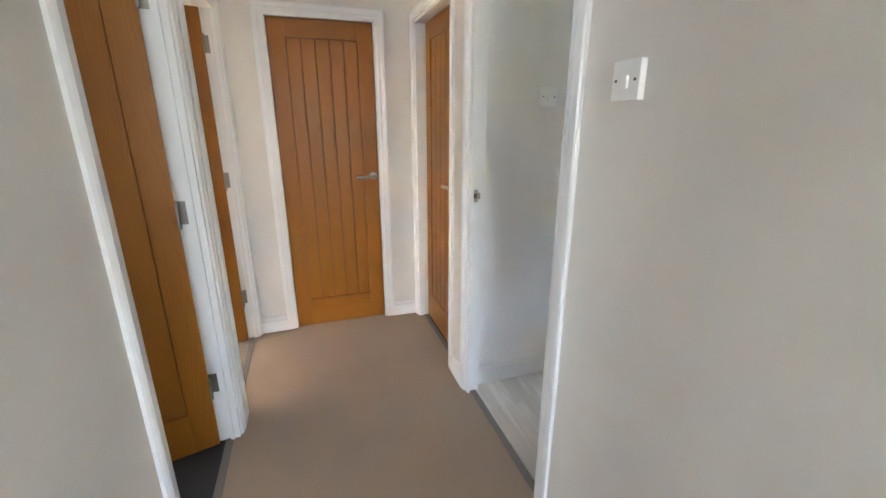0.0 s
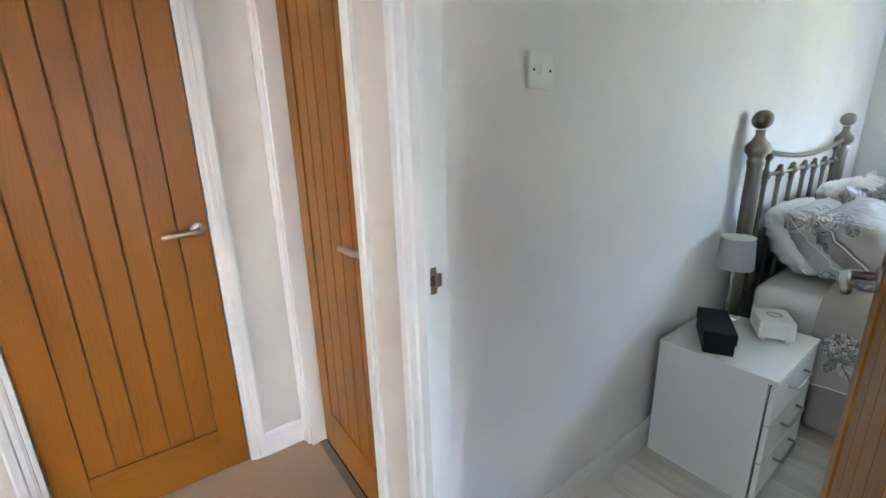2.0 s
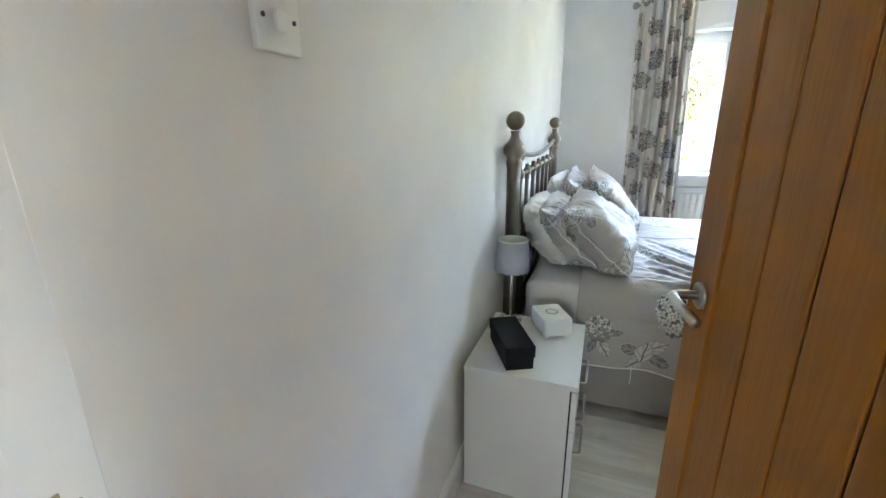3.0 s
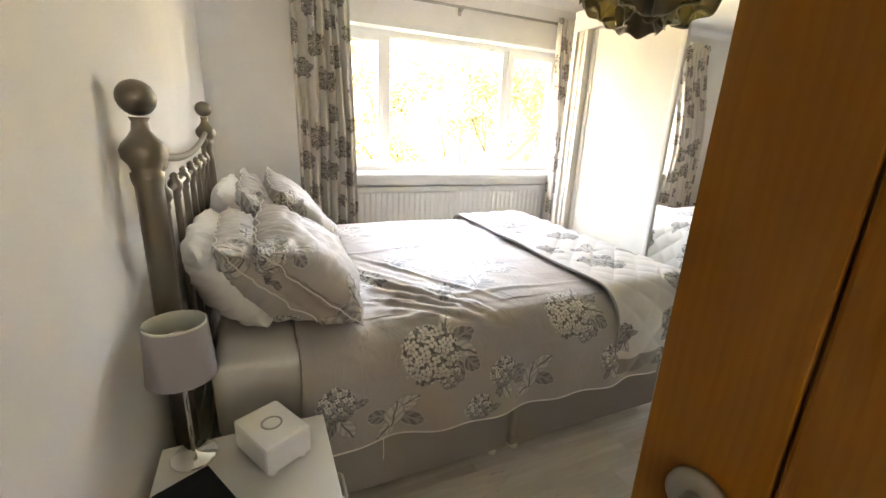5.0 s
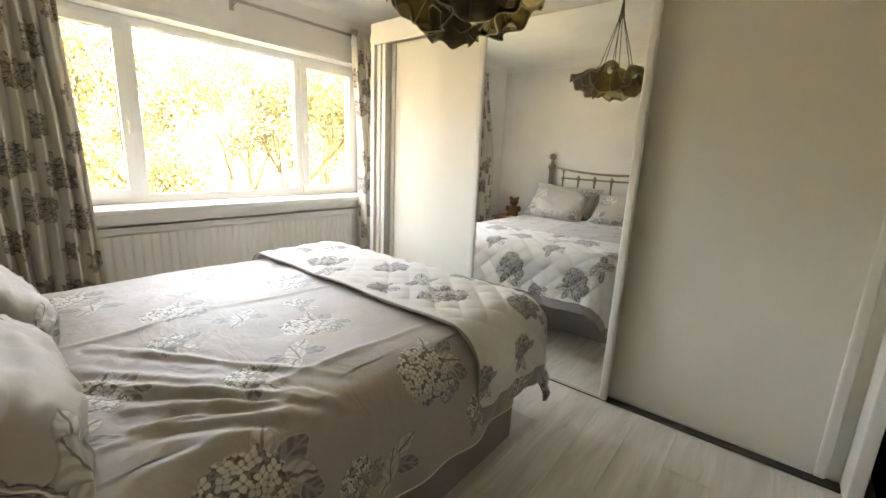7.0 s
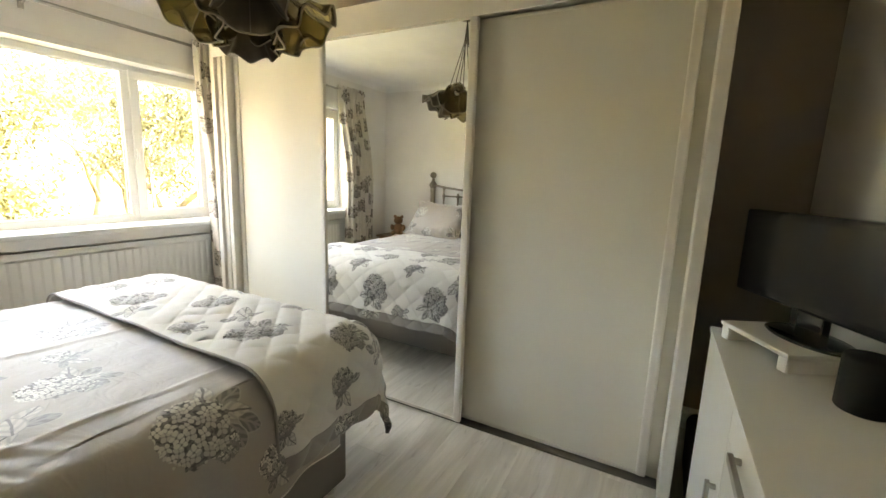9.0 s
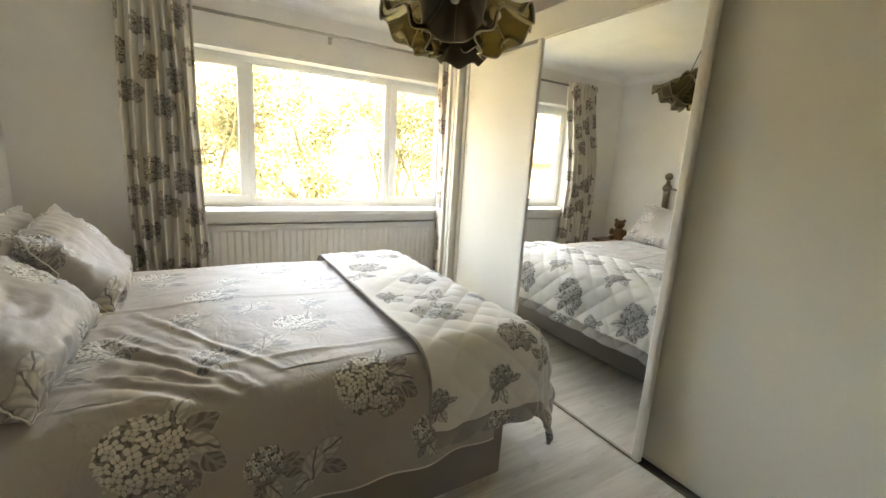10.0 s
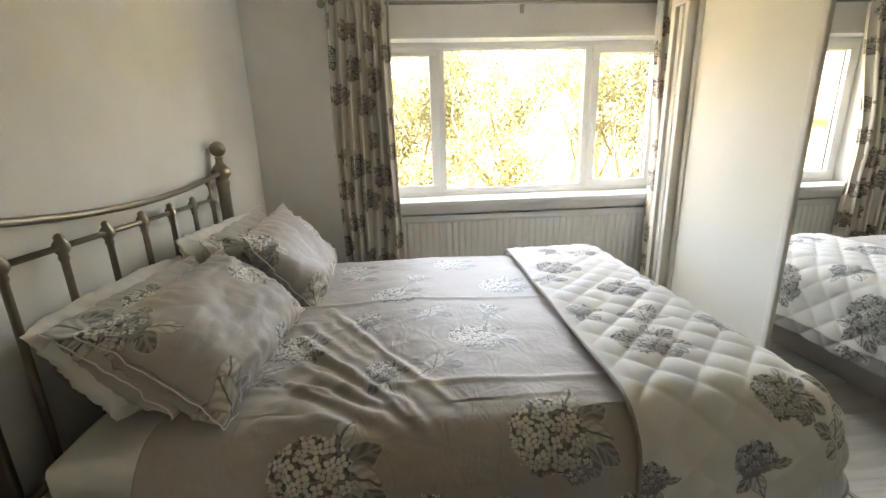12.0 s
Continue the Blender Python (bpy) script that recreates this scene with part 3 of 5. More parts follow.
coving("coving_wardrobe", "y", -0.42, 2.116, 6.15, 1)

# unseen overhang added to keep high sky light off the bed and floor
solid("eaves", boxes((6.42, 7.05, -2.0, 5.0, 2.66, 2.76)), UPVC, "added overhang above the window, out of view, blocking high sky", "eaves", "structure")
solid("wall_outer", boxes((6.42, 6.44, -3.0, 6.0, -2.7, 0.93), (6.42, 6.44, -3.0, 6.0, 2.13, 2.7)), WALL_HALL, "outer face of the window wall", "wall", "structure")

# ---- doors ----


def lever(root, x, z, face, way):
    """Round rose and bent lever; face +1 or -1 is the side of the leaf, way the direction in which the lever points."""
    y = face * 0.0175
    rose = lathe([(0, 0), (0.026, 0), (0.026, 0.006), (0.022, 0.009), (0, 0.009)], 28)
    rose.transform(Matrix.Translation((x, y, z)) @ Matrix.Rotation(radians(-90 * face), 4, "X"))
    part("rose", rose, STEEL, root, "brushed steel handle rose", True)
    d = face * 0.055
    pts = [(x, y, z), (x, y + d * 0.7, z), (x + way * 0.004, y + d * 0.92, z), (x + way * 0.014, y + d, z), (x + way * 0.06, y + d * 1.02, z - 0.002), (x + way * 0.118, y + d * 1.0, z - 0.004)]
    part("handle", tube(pts, 0.0092, 14), STEEL, root, "brushed steel lever handle", True)


def cottage_door(name, m, w, label, h=1.975, turn=1, planks=5, grip=1.02, inset=0.055):
    """Boarded oak door: hinge edge at x = 0, leaf along +x, 35 mm thick."""
    root = thing(name, m, label, "door", kind="structure")
    s, top, bot, t = 0.098, 0.105, 0.20, 0.0175
    z0 = 0.008
    for x0, x1 in ((0, s), (w - s, w)):
        part("stile", boxes((x0, x1, -t, t, z0, h), bevel=0.0015), OAK, root)
    for a, b, nm in ((h - top, h, "top_rail"), (z0, bot, "bottom_rail")):
        bm = boxes((a, b, -t + 0.0006, t - 0.0006, -(w - s), -s), bevel=0.0015)
        # the grain of the rails runs across
        ob = part(nm, bm, OAK, root)
        ob.matrix_local = Matrix(((0, 0, -1, 0), (0, 1, 0, 0), (1, 0, 0, 0), (0, 0, 0, 1)))
    part("backing", boxes((s - 0.004, w - s + 0.004, -0.006, 0.006, bot - 0.004, h - top + 0.004)), OAK_GAP, root)
    pw = (w - 2 * s) / planks
    for k in range(planks):
        part("plank", boxes((s + k * pw + 0.0022, s + (k + 1) * pw - 0.0022, -0.0125, 0.0125, bot + 0.002, h - top - 0.002), bevel=0.0035), OAK, root)
    for face in (1, -1):
        lever(root, w - inset, grip, face, -1)
    part("latch", boxes((w - 0.001, w + 0.0025, -0.011, 0.011, 0.95, 1.07)), STEEL, root, "steel latch plate")
    for z in (0.29, 1.05, 1.80):
        bm = boxes((-0.0035, 0.0, -0.016, 0.014, z - 0.045, z + 0.045))
        tube([(-0.002, turn * 0.0185, z - 0.048), (-0.002, turn * 0.0185, z + 0.048)], 0.006, 10, bm)
        part("hinge", bm, HINGE, root, "dull steel butt hinge")
    return root


cottage_door("door_bedroom", pose(2.128, BED_DOOR[0] + 0.022, 0, 0, 0, 11.2), 0.748, "golden oak boarded bedroom door standing open with a steel lever", turn=-1, grip=1.055)
left_leaf = cottage_door("door_left", pose(0.853, LEFT_DOOR[1] - 0.030, 0, 0, 0, 180 + 17), 0.75, "golden oak boarded door standing open into the next room")
next_leaf = cottage_door("door_next", pose(0.865, NEXT_DOOR[1] - 0.030, 0, 0, 0, 180 + 17), 0.745, "golden oak boarded door standing open into the back room")
cottage_door("door_far", pose(1.186, 4.012, 0, 0, 0, 0), 0.614, "closed golden oak boarded cupboard door at the hall end", turn=-1, grip=1.047, inset=0.036)
cottage_door("door_side", pose(2.134, SIDE_DOOR[1] - 0.022, 0, 0, 0, -90), 0.666, "closed golden oak boarded door in the hall wall", grip=1.047, inset=0.036)


for leaf, (y0, y1), x in ((left_leaf, LEFT_DOOR, 0.868), (next_leaf, NEXT_DOOR, 0.876)):
    for z in (0.305, 1.06, 1.80):
        part("hinge_plate", boxes((x - 0.017, x + 0.017, y1 - 0.0225, y1 - 0.0195, z - 0.045, z + 0.045), bevel=0.001), HINGE, leaf, "dull steel hinge plate on the white lining", inplace=True)


def switch(name, m, label, deep=0.011):
    """A single square light switch; its back is at y = 0 and it faces -y."""
    root = thing(name, m, label, "light switch")
    part("plate", boxes((-0.043, 0.043, -deep, 0, -0.043, 0.043), bevel=0.003), PLASTIC, root)
    bm = boxes((-0.010, 0.010, -deep - 0.006, -deep + 0.001, -0.016, 0.012), bevel=0.002)
    bm.transform(Matrix.Rotation(radians(4), 4, "X"))
    part("rocker", bm, PLASTIC, root)
    for x in (-0.030, 0.030):
        bm = lathe([(0, 0), (0.0035, 0), (0.0035, 0.002), (0, 0.002)], 10)
        bm.transform(Matrix.Translation((x, 0.0005 - deep, 0)) @ Matrix.Rotation(radians(90), 4, "X"))
        part("screw", bm, DARK_SLOT, root, "dark fixing screw")
    return root


switch("light_switch", pose(2.462, 3.0, 1.508), "white plastic single light switch on the bedroom wall")
switch("light_switch", pose(2.05, 1.972, 1.482, 0, 0, -90), "white plastic single light switch on the hall wall", 0.018)
root = thing("strike_plate", pose(2.072, BED_DOOR[1] - 0.02, 1.063), "brushed steel strike plate on the white door lining", "strike plate")
part("plate", boxes((-0.012, 0.014, -0.0025, 0.0, -0.03, 0.03), (0.014, 0.026, -0.0045, -0.0015, -0.015, 0.015), bevel=0.001), STEEL, root)
# solid dark patch; the shade inside the latch hole is put into its colour
part("keep", boxes((-0.006, 0.008, -0.0032, -0.0022, -0.010, 0.012)), DARK_SLOT, root, "dark patch painted for the shade in the latch hole")

# ---- window ----
win = thing("window_1", pose(6.29, 1.05, WIN[2]), "wide white plastic window with a fixed pane between two side sashes", "window", kind="structure")
wy0, wy1, wz0, wz1 = WIN[0], WIN[1], WIN[2], 2.090
FX0, FX1 = 6.285, 6.35


def frame_ring(y0, y1, z0, z1, t, x0, x1, bevel=0.006):
    return boxes((x0, x1, y0, y1, z0, z0 + t), (x0, x1, y0, y1, z1 - t, z1), (x0, x1, y0, y0 + t, z0 + t - 0.001, z1 - t + 0.001), (x0, x1, y1 - t, y1, z0 + t - 0.001, z1 - t + 0.001), bevel=bevel)


M0, M1 = 0.500, 1.595
part("window_frame", frame_ring(wy0, wy1, wz0, wz1, 0.042, FX0, FX1), UPVC, win, inplace=True)
for y in (M0 - 0.022, M1 + 0.055):
    part("mullion", boxes((FX0 + 0.003, FX1, y - 0.022, y + 0.022, wz0 + 0.04, wz1 - 0.04), bevel=0.005), UPVC, win, inplace=True)
for y0, y1, sash in ((wy0 + 0.03, M0 - 0.030, 1), (M0 - 0.01, M1 + 0.045, 0), (M1 + 0.065, wy1 - 0.03, 1)):
    z0, z1, t = wz0 + 0.03, wz1 - (0.03 if sash else 0.02), (0.062 if sash else 0.030)
    sx = FX0 - (0.012 if sash else -0.006)
    part("sash" if sash else "glazing_bead", frame_ring(y0, y1, z0, z1, t, sx, FX1 - 0.01), UPVC, win, inplace=True)
    part("seal", frame_ring(y0 + t - 0.003, y1 - t + 0.003, z0 + t - 0.003, z1 - t + 0.003, 0.007, 6.309, 6.318, 0.0), RUBBER, win, "thin dark glazing seal", inplace=True)
    ob = part("pane", boxes((6.311, 6.315, y0 + t - 0.002, y1 - t + 0.002, z0 + t - 0.002, z1 - t + 0.002)), GLASS, win, "clear window pane", inplace=True)
    ob.visible_shadow = False
    if sash:
        hy = (M0 - 0.055) if y0 < 0.3 else (M1 + 0.09)
        bm = boxes((sx - 0.012, sx, hy - 0.014, hy + 0.014, 1.42, 1.50), bevel=0.004)
        box(bm, sx - 0.032, sx - 0.012, hy - 0.009, hy + 0.009, 1.395, 1.475, 0.004)
        part("handle", bm, UPVC, win, "white window handle", inplace=True)
solid("window_sill", boxes((5.985, 6.29, wy0 - 0.02, wy1 + 0.03, 0.925, 0.957), bevel=0.007), GLOSS, "white painted deep window sill", "window sill", "structure")
solid("sill_panel", boxes((6.06, 6.155, wy0 - 0.0, wy1 + 0.01, 0.855, 0.926)), WALL_BED, "grey painted panel beneath the window sill", "panel", "structure")
solid("window_reveal", boxes((6.146, 6.36, wy0 - 0.0, wy1, wz1, 2.127), bevel=0.003), GLOSS, "white painted window head reveal", "trim", "structure")

# ---- radiator ----
rad = thing("radiator", pose(6.09, 1.05, 0.14), "long white steel panel radiator beneath the window", "radiator")
ry0, ry1, rz0, rz1 = 0.02, 2.12, 0.20, 0.835
bm = bmesh.new()
n = 41
row0, row1 = [], []
for k in range(n * 4 + 1):
    y = ry0 + 0.03 + (ry1 - ry0 - 0.06) * k / (n * 4)
    ph = (k % 4)
    x = 6.042 + (0.006 if ph == 1 else 0.003 if ph == 2 else 0.0)
    row0.append(bm.verts.new((x, y, rz0 + 0.03)))
    row1.append(bm.verts.new((x, y, rz1 - 0.045)))
for k in range(n * 4):
    bm.faces.new((row0[k], row0[k + 1], row1[k + 1], row1[k]))
part("fluted_panel", bm, GLOSS, rad, inplace=True)
part("panel_edge", frame_ring(ry0, ry1, rz0, rz1, 0.035, 6.040, 6.052, 0.003), GLOSS, rad, inplace=True)
part("back_panel", boxes((6.105, 6.12, ry0, ry1, rz0, rz1), bevel=0.004), GLOSS, rad, inplace=True)
bm = bmesh.new()
for k in range(70):
    y = ry0 + 0.01 + (ry1 - ry0 - 0.02) * k / 70
    box(bm, 6.048, 6.11, y, y + 0.018, rz1 - 0.004, rz1 + 0.004)
box(bm, 6.040, 6.050, ry0, ry1, rz1 - 0.01, rz1 + 0.008, 0.002)
part("top_grille", bm, GLOSS, rad, inplace=True)
part("valve", tube([(6.08, ry1 + 0.0, 0.24), (6.08, ry1 + 0.05, 0.24), (6.08, ry1 + 0.05, 0.0)], 0.0085, 10), CHROME, rad, "chrome valve and pipe", True, inplace=True)

# ---- curtains and pole ----
pole = thing("curtain_pole", pose(6.085, 1.3, 2.297), "brushed steel curtain pole with ball finials above the window", "curtain pole")
part("rod", tube([(6.085, -0.25, 2.297), (6.085, 2.42, 2.297)], 0.011, 14), STEEL, pole, smooth=True, inplace=True)
for y in (2.44, -0.27):
    part("finial", lathe([(0, -0.028), (0.018, -0.022), (0.026, -0.006), (0.026, 0.006), (0.018, 0.022), (0, 0.028)], 18, at=(6.085, y, 2.297)), STEEL, pole, "ball finial", True, inplace=True)
for y in (1.06, 2.30, -0.15):
    bm = tube([(6.15, y, 2.275), (6.10, y, 2.275), (6.085, y, 2.283)], 0.006, 8)
    tube([(6.085, y - 0.004, 2.297), (6.085, y + 0.004, 2.297)], 0.016, 14, bm)
    box(bm, 6.142, 6.15, y - 0.014, y + 0.014, 2.245, 2.305)
    part("bracket", bm, STEEL, pole, "small steel wall bracket", inplace=True)


def curtain(name, y0, y1, folds, z0, z1, cloth, label, seed):
    rng = random.Random(seed)
    amp = [rng.uniform(0.7, 1.15) for _ in range(folds + 2)]
    root = thing(name, pose(6.085, (y0 + y1) / 2, z0), label, "curtain")

    def place(a, b):
        ph = a * folds
        f = math.sin(ph * 2 * math.pi) * amp[int(ph)]
        spread = 1 + 0.10 * b * (1 - 0.4 * b)
        y = (y0 + y1) / 2 + (a - 0.5) * (y1 - y0) * spread + 0.012 * math.sin(ph * 4 * math.pi) + 0.01 * math.sin(5 * b + ph)
        drop = min(1.0, b / 0.5)
        x = 6.06 - 0.13 * drop * drop * (3 - 2 * drop) + 0.060 * f * (0.75 + 0.35 * b) + 0.006 * math.sin(9 * b + 3 * ph)
        return (x, y, z1 + (z0 - z1) * b + 0.012 * math.cos(ph * 2 * math.pi) * (1 if b < 0.02 else 0))

    bm = sheet(place, folds * 14, 40, lambda a, b: (a * cloth, (1 - b) * (z1 - z0)))
    ob = part("cloth", bm, CURTAIN, root, smooth=True, inplace=True)
    thicken(ob, 0.003)
    for k in range(folds):
        y = y0 + (k + 0.5) / folds * (y1 - y0)
        ring = lathe([(0.016, -0.002), (0.022, -0.002), (0.022, 0.002), (0.016, 0.002), (0.016, -0.002)], 18)
        ring.transform(Matrix.Translation((6.085, y, 2.293)) @ Matrix.Rotation(radians(90), 4, "X"))
        part("eyelet", ring, STEEL, root, "steel curtain eyelet", True, inplace=True)
    return root


curtain("curtain", 1.99, 2.40, 7, 0.06, 2.325, 0.85, "cream curtain with grey and brown flower print, drawn open", 3)
curtain("curtain", -0.16, 0.12, 6, 0.06, 2.325, 0.8, "cream flower-print curtain gathered beside the wardrobe", 5)

# ---- wardrobe ----
WX0, WX1, WF = 2.60, 5.66, 0.235
ward = thing("sliding_wardrobe", pose(4.13, -0.08, 0), "wide cream sliding-door wardrobe with a mirror in the middle door", "wardrobe")
part("end_panel", boxes((2.585, 2.632, -0.42, 0.335, 0.004, 2.285), bevel=0.006), WARDROBE_TRIM, ward, inplace=True)
part("end_panel", boxes((WX1 - 0.04, WX1, -0.42, 0.25, 0.004, 2.285), bevel=0.004), WARDROBE_TRIM, ward, inplace=True)
part("back", boxes((2.632, WX1 - 0.04, -0.418, -0.405, 0.01, 2.27)), WARDROBE, ward, inplace=True)
part("top", boxes((2.632, WX1 - 0.04, -0.405, 0.14, 2.255, 2.275)), WARDROBE, ward, inplace=True)
part("fascia", boxes((2.632, WX1 - 0.04, 0.235, 0.256, 2.135, 2.285), (2.632, WX1 - 0.04, 0.12, 0.235, 2.16, 2.175), bevel=0.003), WARDROBE_TRIM, ward, "ivory top track cover", inplace=True)
part("bottom_track", boxes((2.632, WX1 - 0.04, 0.12, 0.23, 0.0, 0.012), bevel=0.002), material("dark_track", (0.12, 0.112, 0.10), 0.5, 0.6), ward, "dark floor track", inplace=True)


def sliding_door(x0, x1, front, panel, label):
    z0, z1 = 0.014, 2.142
    d = part("door", boxes((x0 + 0.012, x1 - 0.012, front - 0.024, front - 0.014, z0 + 0.01, z1 - 0.01)), panel, ward, label, inplace=True)
    for a, b in ((x0, x0 + 0.042), (x1 - 0.042, x1)):
        bm = bmesh.new()
        box(bm, a, b, front - 0.034, front - 0.002, z0, z1, 0.010, 3)
        part("stile", bm, WARDROBE_TRIM, d, "rounded ivory door profile", True, inplace=True)
    part("rail", boxes((x0 + 0.042, x1 - 0.042, front - 0.028, front - 0.011, z0, z0 + 0.018), bevel=0.003), WARDROBE_TRIM, d, inplace=True)
    part("rail", boxes((x0 + 0.042, x1 - 0.042, front - 0.028, front - 0.011, z1 - 0.014, z1), bevel=0.003), WARDROBE_TRIM, d, inplace=True)
    return d


part("filler_panel", boxes((2.632, 2.70, 0.150, 0.166, 0.012, 2.14)), WARDROBE, ward, inplace=True)
sliding_door(2.682, 3.69, 0.196, WARDROBE, "plain cream sliding door")
sliding_door(3.625, 4.645, 0.252, MIRROR, "mirrored sliding door")
sliding_door(4.57, 5.49, 0.196, WARDROBE, "plain cream sliding door")
part("filler_strip", boxes((5.50, 5.535, 0.10, 0.245, 0.004, 2.14), bevel=0.006), WARDROBE_TRIM, ward, inplace=True)
part("filler_strip", boxes((5.575, 5.615, 0.10, 0.23, 0.004, 2.14), bevel=0.006), WARDROBE_TRIM, ward, inplace=True)
# dark board that paints shade into the gaps between the filler strips
part("filler_panel", boxes((5.45, 5.62, 0.09, 0.10, 0.004, 2.14)), material("shadow_gap_board", (0.12, 0.11, 0.10), 0.7), ward, inplace=True)

# ---- bed ----
X0, X1, YH, YF = 3.855, 5.370, 2.90, 0.925
bed = thing("divan_bed", pose(4.61, 1.9, 0), "taupe fabric king-size divan base in two halves", "bed")
for y0, y1 in ((1.800, YH), (YF, 1.788)):
    h = part("divan_half", boxes((X0, X1, y0, y1, 0.045, 0.36), bevel=0.014), DIVAN, bed, inplace=True)
    part("drawer_front", boxes((X0 - 0.004, X0 + 0.01, y0 + 0.03, y1 - 0.03, 0.075, 0.33), bevel=0.003), DIVAN, h, inplace=True)
for x in (X0 + 0.04, X1 - 0.04):
    for y in (YH - 0.06, 1.85, 1.74, YF + 0.06):
        part("foot", lathe([(0, 0), (0.017, 0), (0.020, 0.01), (0.014, 0.05), (0, 0.05)], 12, at=(x, y, 0)), LACQUER, bed, "small pale foot", True, inplace=True)


def soft_box(x0, x1, y0, y1, z0, z1, r, bulge, seed, nx=26, ny=30, nz=10):
    bm = boxes((x0, x1, y0, y1, z0, z1))
    bmesh.ops.bevel(bm, geom=bm.edges[:], offset=r, segments=5, affect="EDGES", profile=0.5)
    bmesh.ops.subdivide_edges(bm, edges=[e for e in bm.edges if e.calc_length() > 0.25], cuts=12, use_grid_fill=True)
    for v in bm.verts:
        k = noise.noise(Vector((v.co.x * 6, v.co.y * 6 + seed, v.co.z * 9)))
        v.co += Vector((0.6, 0.4, 1.0)) * k * bulge
    return bm


solid("mattress", soft_box(X0 + 0.005, X1 - 0.005, 0.95, YH - 0.03, 0.361, 0.655, 0.05, 0.016, 2), SHEET, "thick mattress in a creased white fitted sheet", "mattress", smooth=True)

# duvet: u runs across from the near hem, v along the bed
RAD, NEAR, FAR_X = 0.155, 3.805, 5.545


def across(u, top, near=NEAR, far=FAR_X, r=RAD):
    """Section of a cloth over the bed: u = 0 where the near drop starts to turn over the edge."""
    arc = r * math.pi / 2
    flat = far - near - 2 * r
    if u < 0:
        return near - 0.012 * math.sin(min(1, -u / 0.25) * 2.2), top - r + u, 0.0
    if u < arc:
        a = u / r
        return near + r - r * math.cos(a), top - r + r * math.sin(a), 0.3
    if u < arc + flat:
        return near + r + (u - arc), top, 1.0
    if u < 2 * arc + flat:
        a = (u - arc - flat) / r
        return far - r + r * math.sin(a), top - r + r * math.cos(a), 0.3
    return far, top - r - (u - 2 * arc - flat), 0.0


def fold_lines():
    """Folds that run from the near pillow and gather at the bed's edge."""
    rng = random.Random(8)
    rows = []
    for k, sx in enumerate((4.66, 4.52, 4.40, 4.29, 4.19, 4.10, 4.01, 3.93)):
        a = Vector((sx, 2.30 + rng.uniform(-0.05, 0.05), 0))
        c = Vector((3.85 + 0.04 * (7 - k) / 7 + rng.uniform(-0.02, 0.02), 1.80 + 0.03 * k + rng.uniform(-0.03, 0.03), 0))
        c = a + (c - a) * (1.0 if k in (0, 3) else rng.uniform(0.55, 0.95))
        m = (a + c) / 2 + Vector((rng.uniform(-0.03, 0.06), 0.05 - 0.015 * k, 0))
        rows.append(([((1 - f) ** 2 * a + 2 * f * (1 - f) * m + f * f * c).xy[:] for f in (j / 9 for j in range(10))], rng.uniform(0.012, 0.024), rng.uniform(0.006, 0.015)))
    return rows


FOLDS = fold_lines()


def crumple(x, y, amp):
    """Folds that fan out from under the near pillow, and soft unevenness."""
    z = 0.0
    if 1.72 < y < 2.55 and x < 4.8:
        wob = 0.02 * noise.noise(Vector((x * 9, y * 9, 1)))
        for pts, width, high in FOLDS:
            best, at = 9.0, 0.0
            for k in range(len(pts) - 1):
                (ax, ay), (bx, by) = pts[k], pts[k + 1]
                ex, ey = bx - ax, by - ay
                f = max(0.0, min(1.0, ((x - ax) * ex + (y - ay) * ey) / (ex * ex + ey * ey)))
                d = math.hypot(x - ax - f * ex, y - ay - f * ey)
                if d < best:
                    best, at = d, (k + f) / (len(pts) - 1)
            best = abs(best + wob)
            body = math.sin(math.pi * min(1.0, 0.12 + 0.88 * at)) ** 0.7
            z += high * body * (math.exp(-(best / width) ** 2) - 0.45 * math.exp(-((best - 2.1 * width) / width) ** 2))
    z += amp * noise.noise(Vector((x * 3.1, y * 2.3, 4.0)))
    z += amp * 0.5 * noise.noise(Vector((x * 9, y * 7, 8.0)))
    # fine crossing wrinkles, strongest towards the pillows
    wrinkle = max(0.0, 0.3 - abs(noise.noise(Vector((x * 7 + y * 4, y * 3 - x, 11.0)))))
    z += 0.035 * wrinkle * wrinkle * min(1.0, max(0.15, y - 1.3))
    # pressed fold lines along the bed
    for line in (4.05 + 0.03 * (y - 1.7), 4.70):
        z += 0.006 * math.exp(-((x - line) / 0.014) ** 2)
    return z


UD0, UD1 = -0.245, 2.02


def duvet_point(a, b):
    u, y = UD0 + (UD1 - UD0) * a, 2.62 + (1.02 - 2.62) * b
    top = 0.695 - 0.015 * abs(y - 1.9)
    x, z, flat = across(u, top)
    hang = 1 - flat
    z += crumple(x, y, 0.012) * (1.0 if flat > 0 else max(0.0, 1 + u / 0.2))
    x -= hang * (0.016 * math.sin(y * 9.5 + 1) + 0.010 * math.sin(y * 23 + 2)) * min(1, max(0, 0.12 - u) / 0.25 if u < 0.2 else 0.5)
    if u < 0:
        z += 0.010 * math.sin(y * 6.1) * (-u / 0.245)
    return (x, y, z + 0.012 * flat * math.sin((x - NEAR) / (FAR_X - NEAR) * math.pi))


ob = solid("duvet", sheet(duvet_point, 300, 220, lambda a, b: (UD0 + (UD1 - UD0) * a, 2.62 - 1.6 * b)), DUVET, "grey sateen duvet with hydrangea print, rumpled near the pillows", "duvet", smooth=True)
thicken(ob, 0.02, 1.0)
ORIGIN[ob] = Matrix.Identity(4)
part("loose_thread", tube([(3.797, 2.365, 0.318), (3.795, 2.366, 0.28), (3.797, 2.364, 0.25), (3.794, 2.367, 0.225)], 0.0016, 5), SHEET, ob, "loose white thread")
